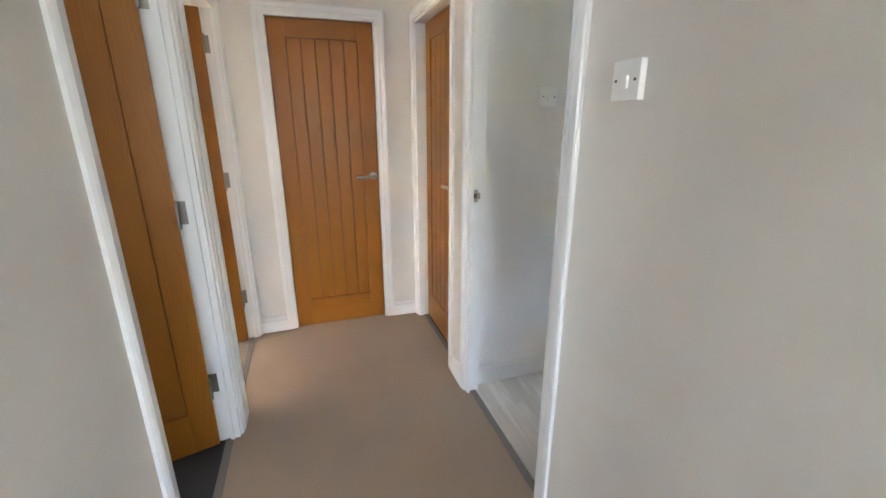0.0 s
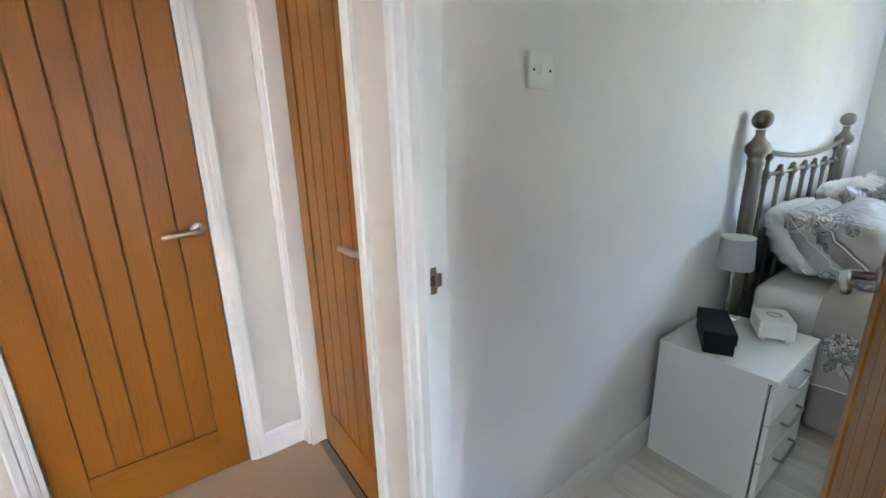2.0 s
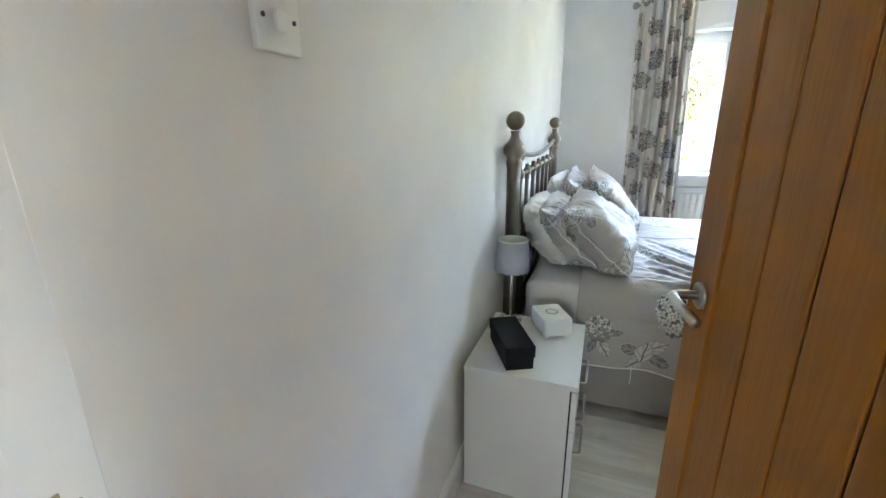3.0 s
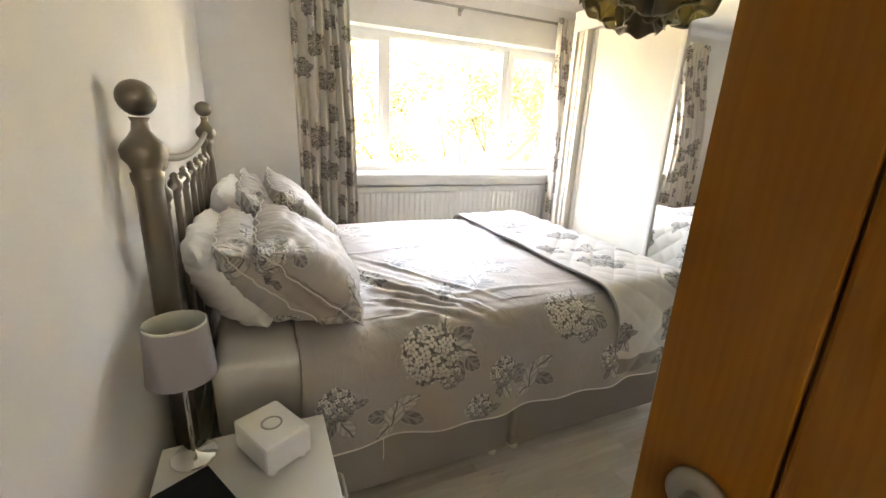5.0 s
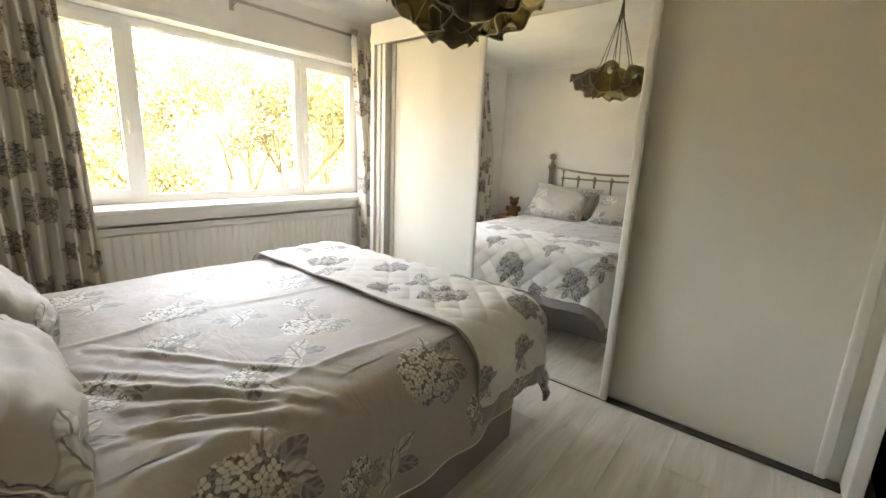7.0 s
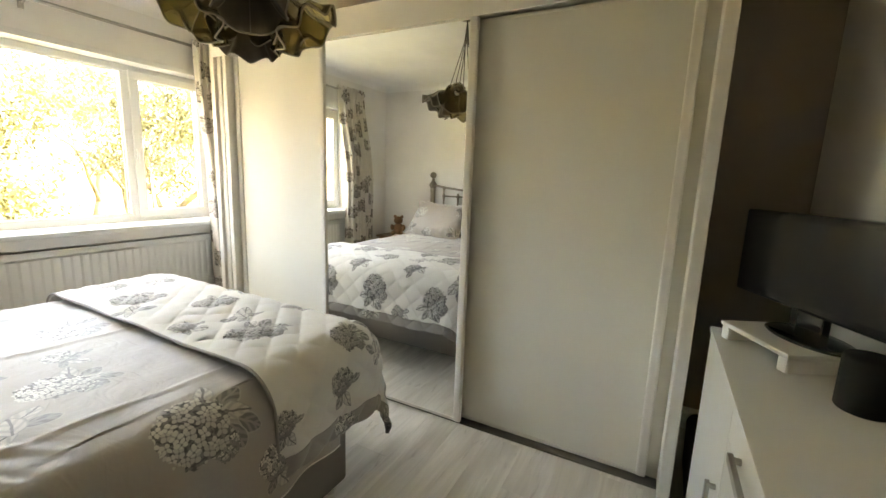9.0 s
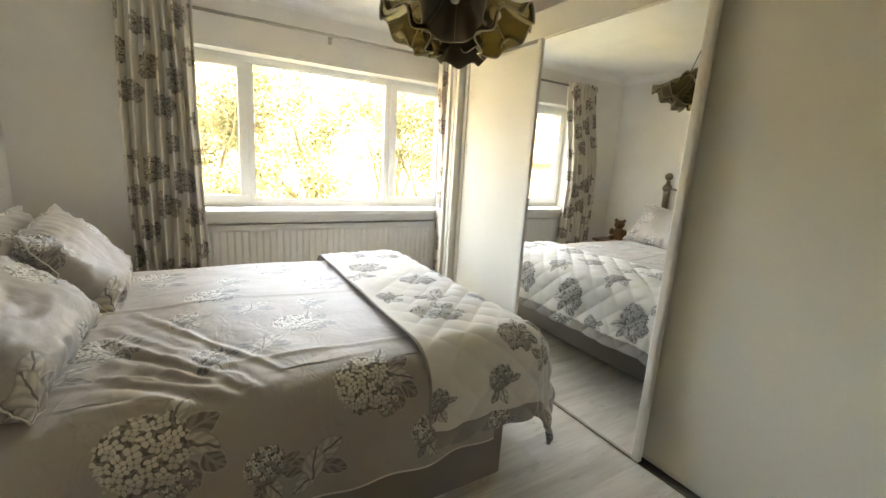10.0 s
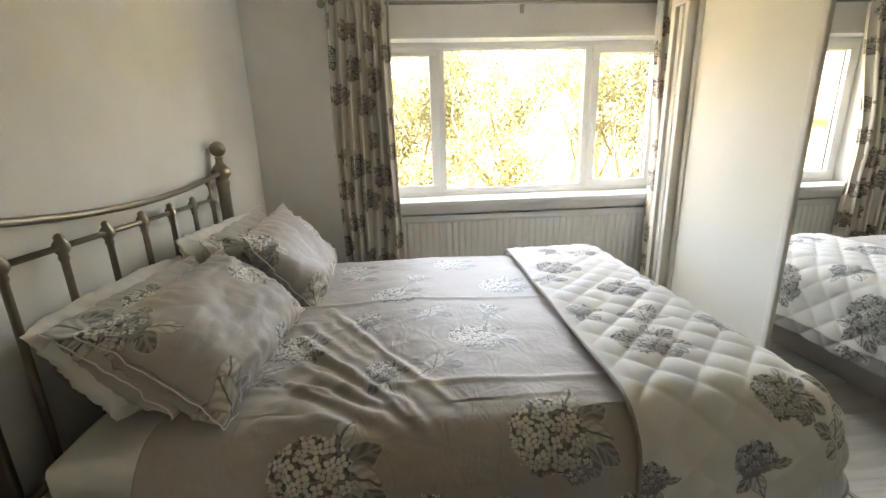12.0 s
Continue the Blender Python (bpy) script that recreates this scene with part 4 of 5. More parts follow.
part("piping", tube([duvet_point(0.0, k / 80) for k in range(81)], 0.0035, 6), SHEET, ob, "thin white piped hem")

# quilted bedspread over the foot; v is its length from the folded edge
UQ0, UQ1 = -0.215, 2.00
QL = 0.985


def quilt_point(a, b):
    u, s = UQ0 + (UQ1 - UQ0) * a, QL * b
    top, r = 0.722, RAD
    near, far = NEAR - 0.018, FAR_X + 0.02
    arc = r * math.pi / 2
    flat = far - near - 2 * r
    way = -1 if u < arc + flat / 2 else 1
    beside = max(0.0, arc - u) if way < 0 else max(0.0, u - arc - flat)
    over = max(0.0, s - 0.50)
    x0 = near + r + min(max(u - arc, 0.0), flat)
    y0 = 1.345 - 0.02 * max(0.0, u) - min(s, 0.50)
    d = math.hypot(beside, over)
    phi = math.atan2(over, beside) if d > 0 else 0.0
    # how far it stands off below the rounded edge: the foot flares, the spare cloth at the corner folds out
    foot = max(0.0, (phi - 0.9) / 0.67)
    foot = foot * foot * (3 - 2 * foot)
    flare = 0.03 + foot * (0.16 + 0.24 * math.exp(-((x0 - near - r) / 0.4) ** 2)) + 0.10 * math.sin(2 * phi) ** 4
    if d < arc:
        out, drop = r * math.sin(d / r), r * (1 - math.cos(d / r))
    else:
        rest = d - arc
        out, drop = r + flare * rest, r + rest * math.sqrt(max(0.2, 1 - flare * flare))
    hang = min(1.0, d / arc)
    # padding between diagonal stitch lines
    d1 = math.sin((u + s) * math.pi / 0.15)
    d2 = math.sin((u - s) * math.pi / 0.15)
    pad = 0.0145 * (abs(d1) * abs(d2)) ** 0.48 * min(1.0, s / 0.06)
    out += hang * (pad + 0.009 * math.sin((s if phi < 0.8 else u) * 15 + 0.5) * min(1.0, max(0.0, d - 0.1) / 0.2))
    x = x0 + way * out * math.cos(phi) if d > 0 else x0
    y = y0 - out * math.sin(phi)
    z = top - drop + (1 - hang) * pad + 0.008 * noise.noise(Vector((x * 4, y * 4, 2))) * (1 - hang)
    return (x, y, max(z, 0.05))


def spread_piece(hem):
    """The quilted field, or its plain printed border."""
    bm = sheet(quilt_point, 300, 140, lambda a, b: (UQ0 + (UQ1 - UQ0) * a, 1.345 - QL * b))
    bm.faces.ensure_lookup_table()
    drop = [f for k, f in enumerate(bm.faces) if (k // 140 < 10 or k % 140 > 130 or k // 140 > 289) != hem]
    bmesh.ops.delete(bm, geom=drop, context="FACES")
    return bm


ob = solid("bedspread", spread_piece(False), QUILT, "cream diamond-quilted bedspread with grey flowers, folded over the foot", "bedspread", smooth=True)
thicken(ob, 0.012, 1.0)
ORIGIN[ob] = Matrix.Identity(4)
thicken(part("hem", spread_piece(True), HEM, ob, "grey flower-print border", True), 0.013, 1.0)
part("folded_edge", tube([Vector(quilt_point(k / 100, 0.0)) + Vector((0, 0.002, -0.002)) for k in range(101)], 0.0055, 8), HEM, ob, "rolled grey edge", True)


def pillow(name, m, mat, w, h, t, label, seed, pinch=0.1, piped=True):
    """A stuffed pillow with a seam all round, drawn-out corners and creases that run in from the seam."""
    rng = random.Random(seed)
    off = rng.uniform(0, 50)
    bm = bmesh.new()
    nu, nv = 84, 60

    def half(sign):
        def place(a, b):
            # denser towards the seam
            x, y = math.sin((a - 0.5) * math.pi), math.sin((b - 0.5) * math.pi)
            body = max(0.0, 1 - abs(x) ** 5.0) ** 0.6 * max(0.0, 1 - abs(y) ** 2.8) ** 0.6 * (1 - 0.20 * y)
            q = Vector((x * 2.0 + off, y * 1.8, sign))
            body *= 1 + 0.16 * noise.noise(q) + 0.05 * noise.noise(q * 3.1)
            ear = (x * y) ** 6
            mid_x, mid_y = (1 - y * y) * abs(x) ** 3, (1 - x * x) * abs(y) ** 3
            wave = (0.012 * noise.noise(Vector((x * 4 + off, y * 4, 9))) + 0.008 * noise.noise(Vector((x * 11 + off, y * 11, 4)))) * max(abs(x), abs(y)) ** 6
            # creases across the seam, deepest near it and at the corners
            rim = max(abs(x), abs(y))
            along = y if abs(x) > abs(y) else x
            pleat = noise.noise(Vector((along * 9 + off, rim * 1.2, sign * 2.0 + (3 if abs(x) > abs(y) else 0))))
            pleat += 0.5 * noise.noise(Vector((along * 21 + off, rim * 2.0, sign * 4.0)))
            fold = 0.017 * pleat * math.exp(-((rim - 0.80) / 0.17) ** 2) * (0.6 + 0.9 * abs(along))
            ridge = max(0.0, 0.20 - abs(noise.noise(Vector((x * 1.7 + off, y * 2.6 + x, 5)))))
            fold -= 0.12 * ridge ** 2 * min(1.0, body * 2)
            bow = -0.045 * (0.5 - 0.5 * y) ** 2 - 0.02 * x * x * (0.5 + 0.5 * y)
            return (x * w / 2 * (1 - 0.05 * mid_x + 0.07 * ear), sign * (t / 2 * body + 0.0004 + fold * min(1.0, body * 3)) + wave + bow - 0.012 * ear, y * h / 2 * (1 - 0.05 * mid_y - pinch * x ** 4 + 0.09 * ear) + wave)
        return place

    uv = lambda a, b: (math.sin((a - 0.5) * math.pi) * w / 2, math.sin((b - 0.5) * math.pi) * h / 2)
    sheet(half(-1), nu, nv, uv, bm)
    sheet(half(1), nu, nv, uv, bm)
    bmesh.ops.remove_doubles(bm, verts=bm.verts[:], dist=0.0009)
    bmesh.ops.recalc_face_normals(bm, faces=bm.faces[:])
    ob = solid(name, bm, mat, label, "pillow", group="pillows on the bed", smooth=True)
    ob.matrix_world = m
    ORIGIN[ob] = m
    if piped:
        ring = [(k / 40, 0) for k in range(40)] + [(1, k / 30) for k in range(30)] + [(1 - k / 40, 1) for k in range(40)] + [(0, 1 - k / 30) for k in range(31)]
        part("piping", tube([half(1)(a, b) for a, b in ring], 0.0026, 6), SHEET, ob, "thin white piped seam", True)
    return ob


# leaning back on the headboard, from the wall outwards
pillow("pillow", pose(4.34, 2.835, 0.815, -30, 1, 1), SHEET, 0.74, 0.385, 0.18, "plain white cotton pillow leaning on the headboard", 1, 0.28, False)
pillow("pillow", pose(4.31, 2.725, 0.820, -41, 1, 1), SHAM, 0.72, 0.40, 0.22, "pale flower-print pillow with a piped edge", 2, 0.17)
pillow("pillow", pose(4.275, 2.580, 0.826, -43, -1, -2), PILLOW, 0.71, 0.42, 0.25, "grey flower-print pillow propped in front", 3)
pillow("pillow", pose(5.03, 2.805, 0.850, -21, 1, -2), SHEET, 0.72, 0.41, 0.17, "plain white cotton pillow against the headboard", 4, 0.15, False)
pillow("pillow", pose(5.01, 2.680, 0.852, -30, -2, 1), SHAM, 0.70, 0.44, 0.20, "pale flower-print pillow with a crumpled end", 5)
pillow("pillow", pose(5.04, 2.525, 0.850, -33, -3, 3), PILLOW, 0.68, 0.46, 0.22, "grey flower-print pillow propped in front", 6)

# ---- headboard ----
hb = thing("headboard", pose(4.612, 2.95, 0), "antique nickel tubular headboard with ball finials and a dipped rail", "headboard")
YB = 2.945
for x in (3.862, 5.363):
    p = part("post", lathe([(0.028, 0.0), (0.030, 0.2), (0.031, 1.18), (0.036, 1.20), (0.036, 1.215), (0.031, 1.22), (0.036, 1.235), (0.048, 1.25), (0.050, 1.27), (0.044, 1.285), (0.030, 1.30), (0.020, 1.315), (0.017, 1.335), (0.022, 1.345)], 24, at=(x, YB, 0)), PEWTER, hb, smooth=True, inplace=True)
    ball = [(0.041 * math.sin(k * math.pi / 14), 1.388 - 0.041 * math.cos(k * math.pi / 14)) for k in range(15)]
    part("finial", lathe(ball, 24, at=(x, YB, 0)), PEWTER, p, "round ball finial", True, inplace=True)
dip = lambda x: 1.205 + 0.062 * ((x - 4.612) / 0.75) ** 2
part("top_rail", tube([(3.862 + 1.501 * k / 40, YB, dip(3.862 + 1.501 * k / 40)) for k in range(41)], 0.0125, 12), PEWTER, hb, smooth=True, inplace=True)
spind = [4.020 + 0.1973 * k for k in range(7)]
part("lower_rail", tube([(spind[0], YB, 1.135), (spind[-1], YB, 1.135)], 0.0095, 12), PEWTER, hb, smooth=True, inplace=True)
part("base_rail", tube([(3.862, YB, 0.52), (5.363, YB, 0.52)], 0.014, 12), PEWTER, hb, smooth=True, inplace=True)
for k, x in enumerate(spind):
    prof = [(0.0105, 0.52), (0.0105, 1.09), (0.014, 1.10), (0.012, 1.112), (0.021, 1.125), (0.022, 1.135), (0.021, 1.146), (0.012, 1.158), (0.014, 1.164), (0.010, 1.172), (0, 1.178)]
    if k in (0, 6):
        prof = prof[:-3] + [(0.0095, 1.165), (0.0095, dip(x) - 0.045), (0.019, dip(x) - 0.03), (0.021, dip(x) - 0.018), (0.016, dip(x) - 0.002), (0, dip(x))]
    part("spindle", lathe(prof, 14, at=(x, YB, 0)), PEWTER, hb, smooth=True, inplace=True)

# ---- bedside cabinet and what stands on it ----
ns = thing("bedside_cabinet", pose(3.465, 2.77, 0), "white lacquered bedside cabinet with three drawers", "bedside cabinet")
for nm, b in (("side_panel", (3.225, 3.243, 2.60, 2.972, 0.0, 0.512)), ("side_panel", (3.69, 3.708, 2.60, 2.972, 0.0, 0.512)), ("back_panel", (3.243, 3.69, 2.955, 2.97, 0.02, 0.51)), ("base_panel", (3.243, 3.69, 2.61, 2.955, 0.03, 0.045))):
    part(nm, boxes(b, bevel=0.0015), LACQUER, ns, inplace=True)
part("top", boxes((3.222, 3.711, 2.574, 2.974, 0.512, 0.531), bevel=0.002), LACQUER, ns, inplace=True)
for k in range(3):
    z0 = 0.035 + k * 0.158
    d = part("drawer", boxes((3.227, 3.706, 2.577, 2.594, z0, z0 + 0.152), bevel=0.002), LACQUER, ns, inplace=True)
    bm = tube([(3.38, 2.577, z0 + 0.10), (3.38, 2.556, z0 + 0.10), (3.386, 2.552, z0 + 0.10), (3.547, 2.552, z0 + 0.10), (3.553, 2.556, z0 + 0.10), (3.553, 2.577, z0 + 0.10)], 0.005, 8)
    part("handle", bm, STEEL, d, "slim steel bow handle", True, inplace=True)
# near-black board: the shade behind the drawer fronts is put into its colour
part("shadow_gap", boxes((3.243, 3.69, 2.594, 2.60, 0.03, 0.51)), material("dark_gap", (0.02, 0.02, 0.02), 0.8), ns, inplace=True)

lamp = thing("table_lamp", pose(3.655, 2.895, 0.531), "small table lamp with a grey drum shade and chrome stem", "table lamp")
part("base", lathe([(0, 0), (0.052, 0), (0.054, 0.004), (0.050, 0.010), (0.012, 0.016), (0.007, 0.022), (0, 0.022)], 32), CHROME, lamp, "round chrome foot", True)
part("stem", lathe([(0, 0.016), (0.0055, 0.018), (0.0055, 0.30), (0, 0.30)], 14), CHROME, lamp, smooth=True)
sh = part("shade", lathe([(0.074, 0.238), (0.064, 0.372)], 40), SHADE_CLOTH, lamp, "grey linen drum shade", True)
part("lining", lathe([(0.0715, 0.239), (0.0615, 0.371)], 40), SHADE_IN, sh, "pale cream lining", True)
part("rim", lathe([(0.0745, 0.236), (0.0745, 0.241), (0.0715, 0.241), (0.0715, 0.236), (0.0745, 0.236)], 40), SHADE_CLOTH, sh)
part("rim", lathe([(0.0645, 0.369), (0.0645, 0.374), (0.0615, 0.374), (0.0615, 0.369), (0.0645, 0.369)], 40), SHADE_IN, sh)
part("bulb", lathe([(0, 0.29), (0.014, 0.295), (0.026, 0.32), (0.022, 0.34), (0, 0.352)], 16), PLASTIC, lamp, "white bulb", True)

bb = thing("storage_box", pose(3.372, 2.834, 0.531, 0, 0, 28), "matt black lidded cardboard box on the bedside cabinet", "box")
part("tray", boxes((-0.122, 0.122, -0.050, 0.050, 0.0, 0.074), bevel=0.002), BLACK, bb)
part("lid", boxes((-0.126, 0.126, -0.054, 0.054, 0.046, 0.090), bevel=0.002), BLACK, bb)

wb = thing("alarm_device", pose(3.605, 2.712, 0.531, 0, 0, 28), "small white plastic desktop device with a round button", "device")
part("case", boxes((-0.080, 0.080, -0.060, 0.060, 0.012, 0.088), bevel=0.010), PLASTIC, wb, smooth=False)
part("button_ring", lathe([(0.026, 0.0875), (0.026, 0.0892), (0.021, 0.0892), (0.021, 0.0875)], 28), material("pale_grey_ring", (0.42, 0.42, 0.42), 0.4), wb, "pale grey ring", True)
for x in (-0.06, 0.06):
    for y in (-0.04, 0.04):
        part("foot", boxes((x - 0.010, x + 0.010, y - 0.008, y + 0.008, 0.0, 0.014), bevel=0.002), PLASTIC, wb)

# ---- far bedside table with a toy ----
tb = thing("side_table", pose(5.77, 2.76, 0), "small brown wooden bedside table in the corner", "side table")
part("tabletop", boxes((-0.2, 0.2, -0.19, 0.19, 0.585, 0.61), bevel=0.005), DARK_WOOD, tb)
part("apron", boxes((-0.17, 0.17, -0.16, 0.16, 0.50, 0.585), bevel=0.003), DARK_WOOD, tb)
for x in (-0.16, 0.16):
    for y in (-0.15, 0.15):
        part("leg", lathe([(0.012, 0), (0.018, 0.25), (0.02, 0.585)], 12, at=(x, y, 0)), DARK_WOOD, tb, smooth=True)


def blob(bm, c, r, squash=(1, 1, 1)):
    g = bmesh.ops.create_icosphere(bm, subdivisions=3, radius=r)
    for v in g["verts"]:
        v.co = Vector((v.co.x * squash[0], v.co.y * squash[1], v.co.z * squash[2])) * (1 + 0.05 * noise.noise(v.co * 60)) + Vector(c)


bm = bmesh.new()
blob(bm, (0, 0, 0.075), 0.068, (1, 0.9, 1.1))
blob(bm, (0, -0.01, 0.185), 0.055, (1.05, 0.95, 0.95))
blob(bm, (0, -0.058, 0.172), 0.024)
for s in (-1, 1):
    blob(bm, (s * 0.045, 0.0, 0.232), 0.020, (1, 0.6, 1))
    blob(bm, (s * 0.075, -0.03, 0.095), 0.026, (0.9, 1.3, 1.5))
    blob(bm, (s * 0.05, -0.085, 0.030), 0.030, (0.9, 1.7, 0.95))
ob = solid("teddy_bear", bm, BEAR, "brown plush teddy bear sitting on the side table", "soft toy", smooth=True)
ob.matrix_world = pose(5.77, 2.78, 0.611, 0, 0, -20)

# ---- pendant light ----
pl = thing("pendant_light", pose(4.11, 1.13, CEIL), "cluster pendant of frilled smoky glass shades on thin cables", "pendant light")
part("ceiling_rose", lathe([(0, 0), (0.065, 0), (0.065, -0.012), (0.05, -0.035), (0.02, -0.042), (0, -0.042)], 28), PEWTER, pl, smooth=True)
part("cable_ring", lathe([(0.012, -0.19), (0.020, -0.19), (0.020, -0.172), (0.012, -0.172), (0.012, -0.19)], 18), PEWTER, pl, smooth=True)


def frill_shade(seed, mat):
    """A shade like an upturned flower, open below, with a waved lip."""
    rng = random.Random(seed)
    n = rng.choice((6, 7))
    prof = [(0.020, 0.0), (0.045, -0.012), (0.066, -0.045), (0.080, -0.09), (0.105, -0.135), (0.132, -0.165)]
    bm = bmesh.new()
    rows = []
    steps = 56
    for i, (r, z) in enumerate(prof):
        k = (i / 5) ** 2
        rows.append([bm.verts.new(((r * (1 + 0.10 * k * math.cos(n * a))) * math.cos(a), (r * (1 + 0.10 * k * math.cos(n * a))) * math.sin(a), z + 0.020 * k * math.cos(n * a))) for a in (2 * math.pi * s / steps for s in range(steps))])
    for a, b in zip(rows, rows[1:]):
        for s in range(steps):
            bm.faces.new((a[s], a[(s + 1) % steps], b[(s + 1) % steps], b[s]))
    lip = [v.co.copy() for v in rows[-1]]
    ribs = [[rows[i][int(steps * j / n)].co.copy() for i in range(len(prof))] for j in range(n)]
    return bm, lip + [lip[0]], ribs


hub = Vector((0, 0, -0.18))
for k in range(7):
    a = 2 * math.pi * k / 6 + 0.4
    mat = (SMOKE, SMOKE, DARK_SHADE, SMOKE, SMOKE, DARK_SHADE, SMOKE)[k]
    lean = 0.15 if k < 6 else 0.02
    tip = Vector((lean * math.cos(a), lean * math.sin(a), -0.53 - 0.03 * (k % 2)))
    tilt = Matrix.Translation(tip * 0.86 + Vector((0, 0, -0.05))) @ Matrix.Rotation(a, 4, "Z") @ Matrix.Rotation(radians(-36 if k < 6 else -4), 4, "Y") @ Matrix.Scale(0.86, 4)
    bm, lip, ribs = frill_shade(k, mat)
    bm.transform(tilt)
    s = part("shade", bm, mat, pl, "smoky frilled glass shade, coloured as if backlit" if mat is DARK_SHADE else "olive smoky frilled glass shade", True)
    thicken(s, 0.003)
    wire = tube([tilt @ p for p in lip], 0.0032, 6)
    for r in ribs:
        tube([tilt @ p for p in r], 0.0020, 5, wire)
    part("wire_rim", wire, PEWTER, s, "dark wired lip", True)
    cap = lathe([(0, 0.03), (0.018, 0.028), (0.022, 0.0), (0.020, -0.03), (0, -0.03)], 16)
    cap.transform(tilt)
    part("lamp_holder", cap, PEWTER, s, smooth=True)
    bulb = lathe([(0, -0.03), (0.012, -0.035), (0.022, -0.065), (0.018, -0.085), (0, -0.095)], 14)
    bulb.transform(tilt)
    part("bulb", bulb, PLASTIC, s, "small unlit bulb", True)
    part("cable", tube([Vector((0, 0, -0.04)), hub + Vector((0.014 * math.cos(a), 0.014 * math.sin(a), 0)), tilt @ Vector((0, 0, 0.028))], 0.0028, 6), DARK_SLOT, pl, "thin dark cable", True)

# ---- chest of drawers, television ----
ch = thing("chest_of_drawers", pose(2.35, 0.85, 0), "white lacquered chest with cupboard door, four drawers and steel handles", "chest of drawers")
cy0, cy1 = 0.36, 1.50
for nm, b in (("side_panel", (2.14, 2.512, cy0 + 0.002, cy0 + 0.02, 0.0, 0.828)), ("side_panel", (2.14, 2.512, cy1 - 0.02, cy1 - 0.002, 0.0, 0.828)), ("back_panel", (2.14, 2.155, cy0 + 0.02, cy1 - 0.02, 0.0, 0.828)), ("base_panel", (2.155, 2.50, cy0 + 0.02, cy1 - 0.02, 0.03, 0.05))):
    part(nm, boxes(b, bevel=0.0015), LACQUER, ch, inplace=True)
part("top", boxes((2.136, 2.535, cy0, cy1, 0.828, 0.850), bevel=0.002), LACQUER, ch, inplace=True)
door = part("cupboard_door", boxes((2.514, 2.531, cy0 + 0.004, 0.974, 0.035, 0.824), bevel=0.002), LACQUER, ch, inplace=True)
part("handle", boxes((2.531, 2.552, 0.918, 0.930, 0.375, 0.387), (2.531, 2.552, 0.918, 0.930, 0.548, 0.560), (2.546, 2.558, 0.914, 0.934, 0.370, 0.565), bevel=0.002), STEEL, door, "upright steel bar handle", inplace=True)
for z0, z1 in ((0.035, 0.325), (0.329, 0.530), (0.534, 0.732), (0.736, 0.824)):
    d = part("drawer", boxes((2.514, 2.531, 0.978, cy1 - 0.004, z0, z1), bevel=0.002), LACQUER, ch, inplace=True)
    zh = (z0 + z1) / 2
    part("handle", boxes((2.531, 2.552, 1.148, 1.160, zh - 0.006, zh + 0.006), (2.531, 2.552, 1.320, 1.332, zh - 0.006, zh + 0.006), (2.546, 2.558, 1.142, 1.338, zh - 0.010, zh + 0.010), bevel=0.002), STEEL, d, "steel bar handle", inplace=True)
rs = thing("riser_shelf", pose(2.35, 0.557, 0.85, 0, 0, 27), "low white plastic riser on top of the chest", "riser")
part("shelf", boxes((-0.13, 0.115, -0.15, 0.15, 0.046, 0.062), bevel=0.006), PLASTIC, rs)
for y in (-0.145, 0.11):
    part("leg", boxes((-0.12, 0.112, y, y + 0.035, 0.0, 0.050), bevel=0.008), PLASTIC, rs)
tv = thing("television", pose(2.312, 0.537, 0.912, 0, 0, 27), "small black flat-screen television, switched off", "television")
part("case", boxes((-0.035, 0.020, -0.30, 0.34, 0.085, 0.39), bevel=0.010), TV_BLACK, tv)
part("screen", boxes((0.0195, 0.0215, -0.275, 0.315, 0.115, 0.368)), material("dark_screen", (0.010, 0.010, 0.011), 0.22), tv, "dark matt screen")
part("neck", boxes((-0.025, 0.0, -0.03, 0.07, 0.012, 0.10), bevel=0.006), TV_BLACK, tv)
bm = lathe([(0, 0), (0.105, 0), (0.110, 0.005), (0.10, 0.011), (0.04, 0.016), (0, 0.016)], 36)
bm.transform(Matrix.Translation((-0.01, 0.02, 0)) @ Matrix.Diagonal((0.8, 1.35, 1, 1)))
part("stand", bm, TV_BLACK, tv, smooth=True)
sp = thing("round_speaker", pose(2.26, 0.88, 0.85), "dark cylindrical speaker on the chest", "speaker")
part("body", lathe([(0, 0), (0.052, 0), (0.056, 0.006), (0.056, 0.13), (0.050, 0.138), (0, 0.138)], 28), BLACK, sp, smooth=True)
bag = thing("storage_bag", pose(2.40, 0.15, 0), "dark soft bag on the floor beside the wardrobe", "bag")
part("body", soft_box(2.27, 2.53, -0.05, 0.30, 0.0, 0.30, 0.05, 0.02, 9), material("dark_bag_cloth", (0.03, 0.03, 0.033), 0.85), bag, smooth=True, inplace=True)
part("strap", tube([(2.40, 0.02, 0.29), (2.40, 0.06, 0.40), (2.40, 0.18, 0.40), (2.40, 0.22, 0.29)], 0.009, 8), material("dark_strap", (0.05, 0.05, 0.055), 0.7), bag, smooth=True, inplace=True)

# ---- outside ----
GZ = -2.7
GRASS = paint("meadow_grass", (0.17, 0.165, 0.06), 0.95, 0.3, 4)
BARK = paint("tree_bark", (0.13, 0.105, 0.06), 0.9, 0.25, 40)


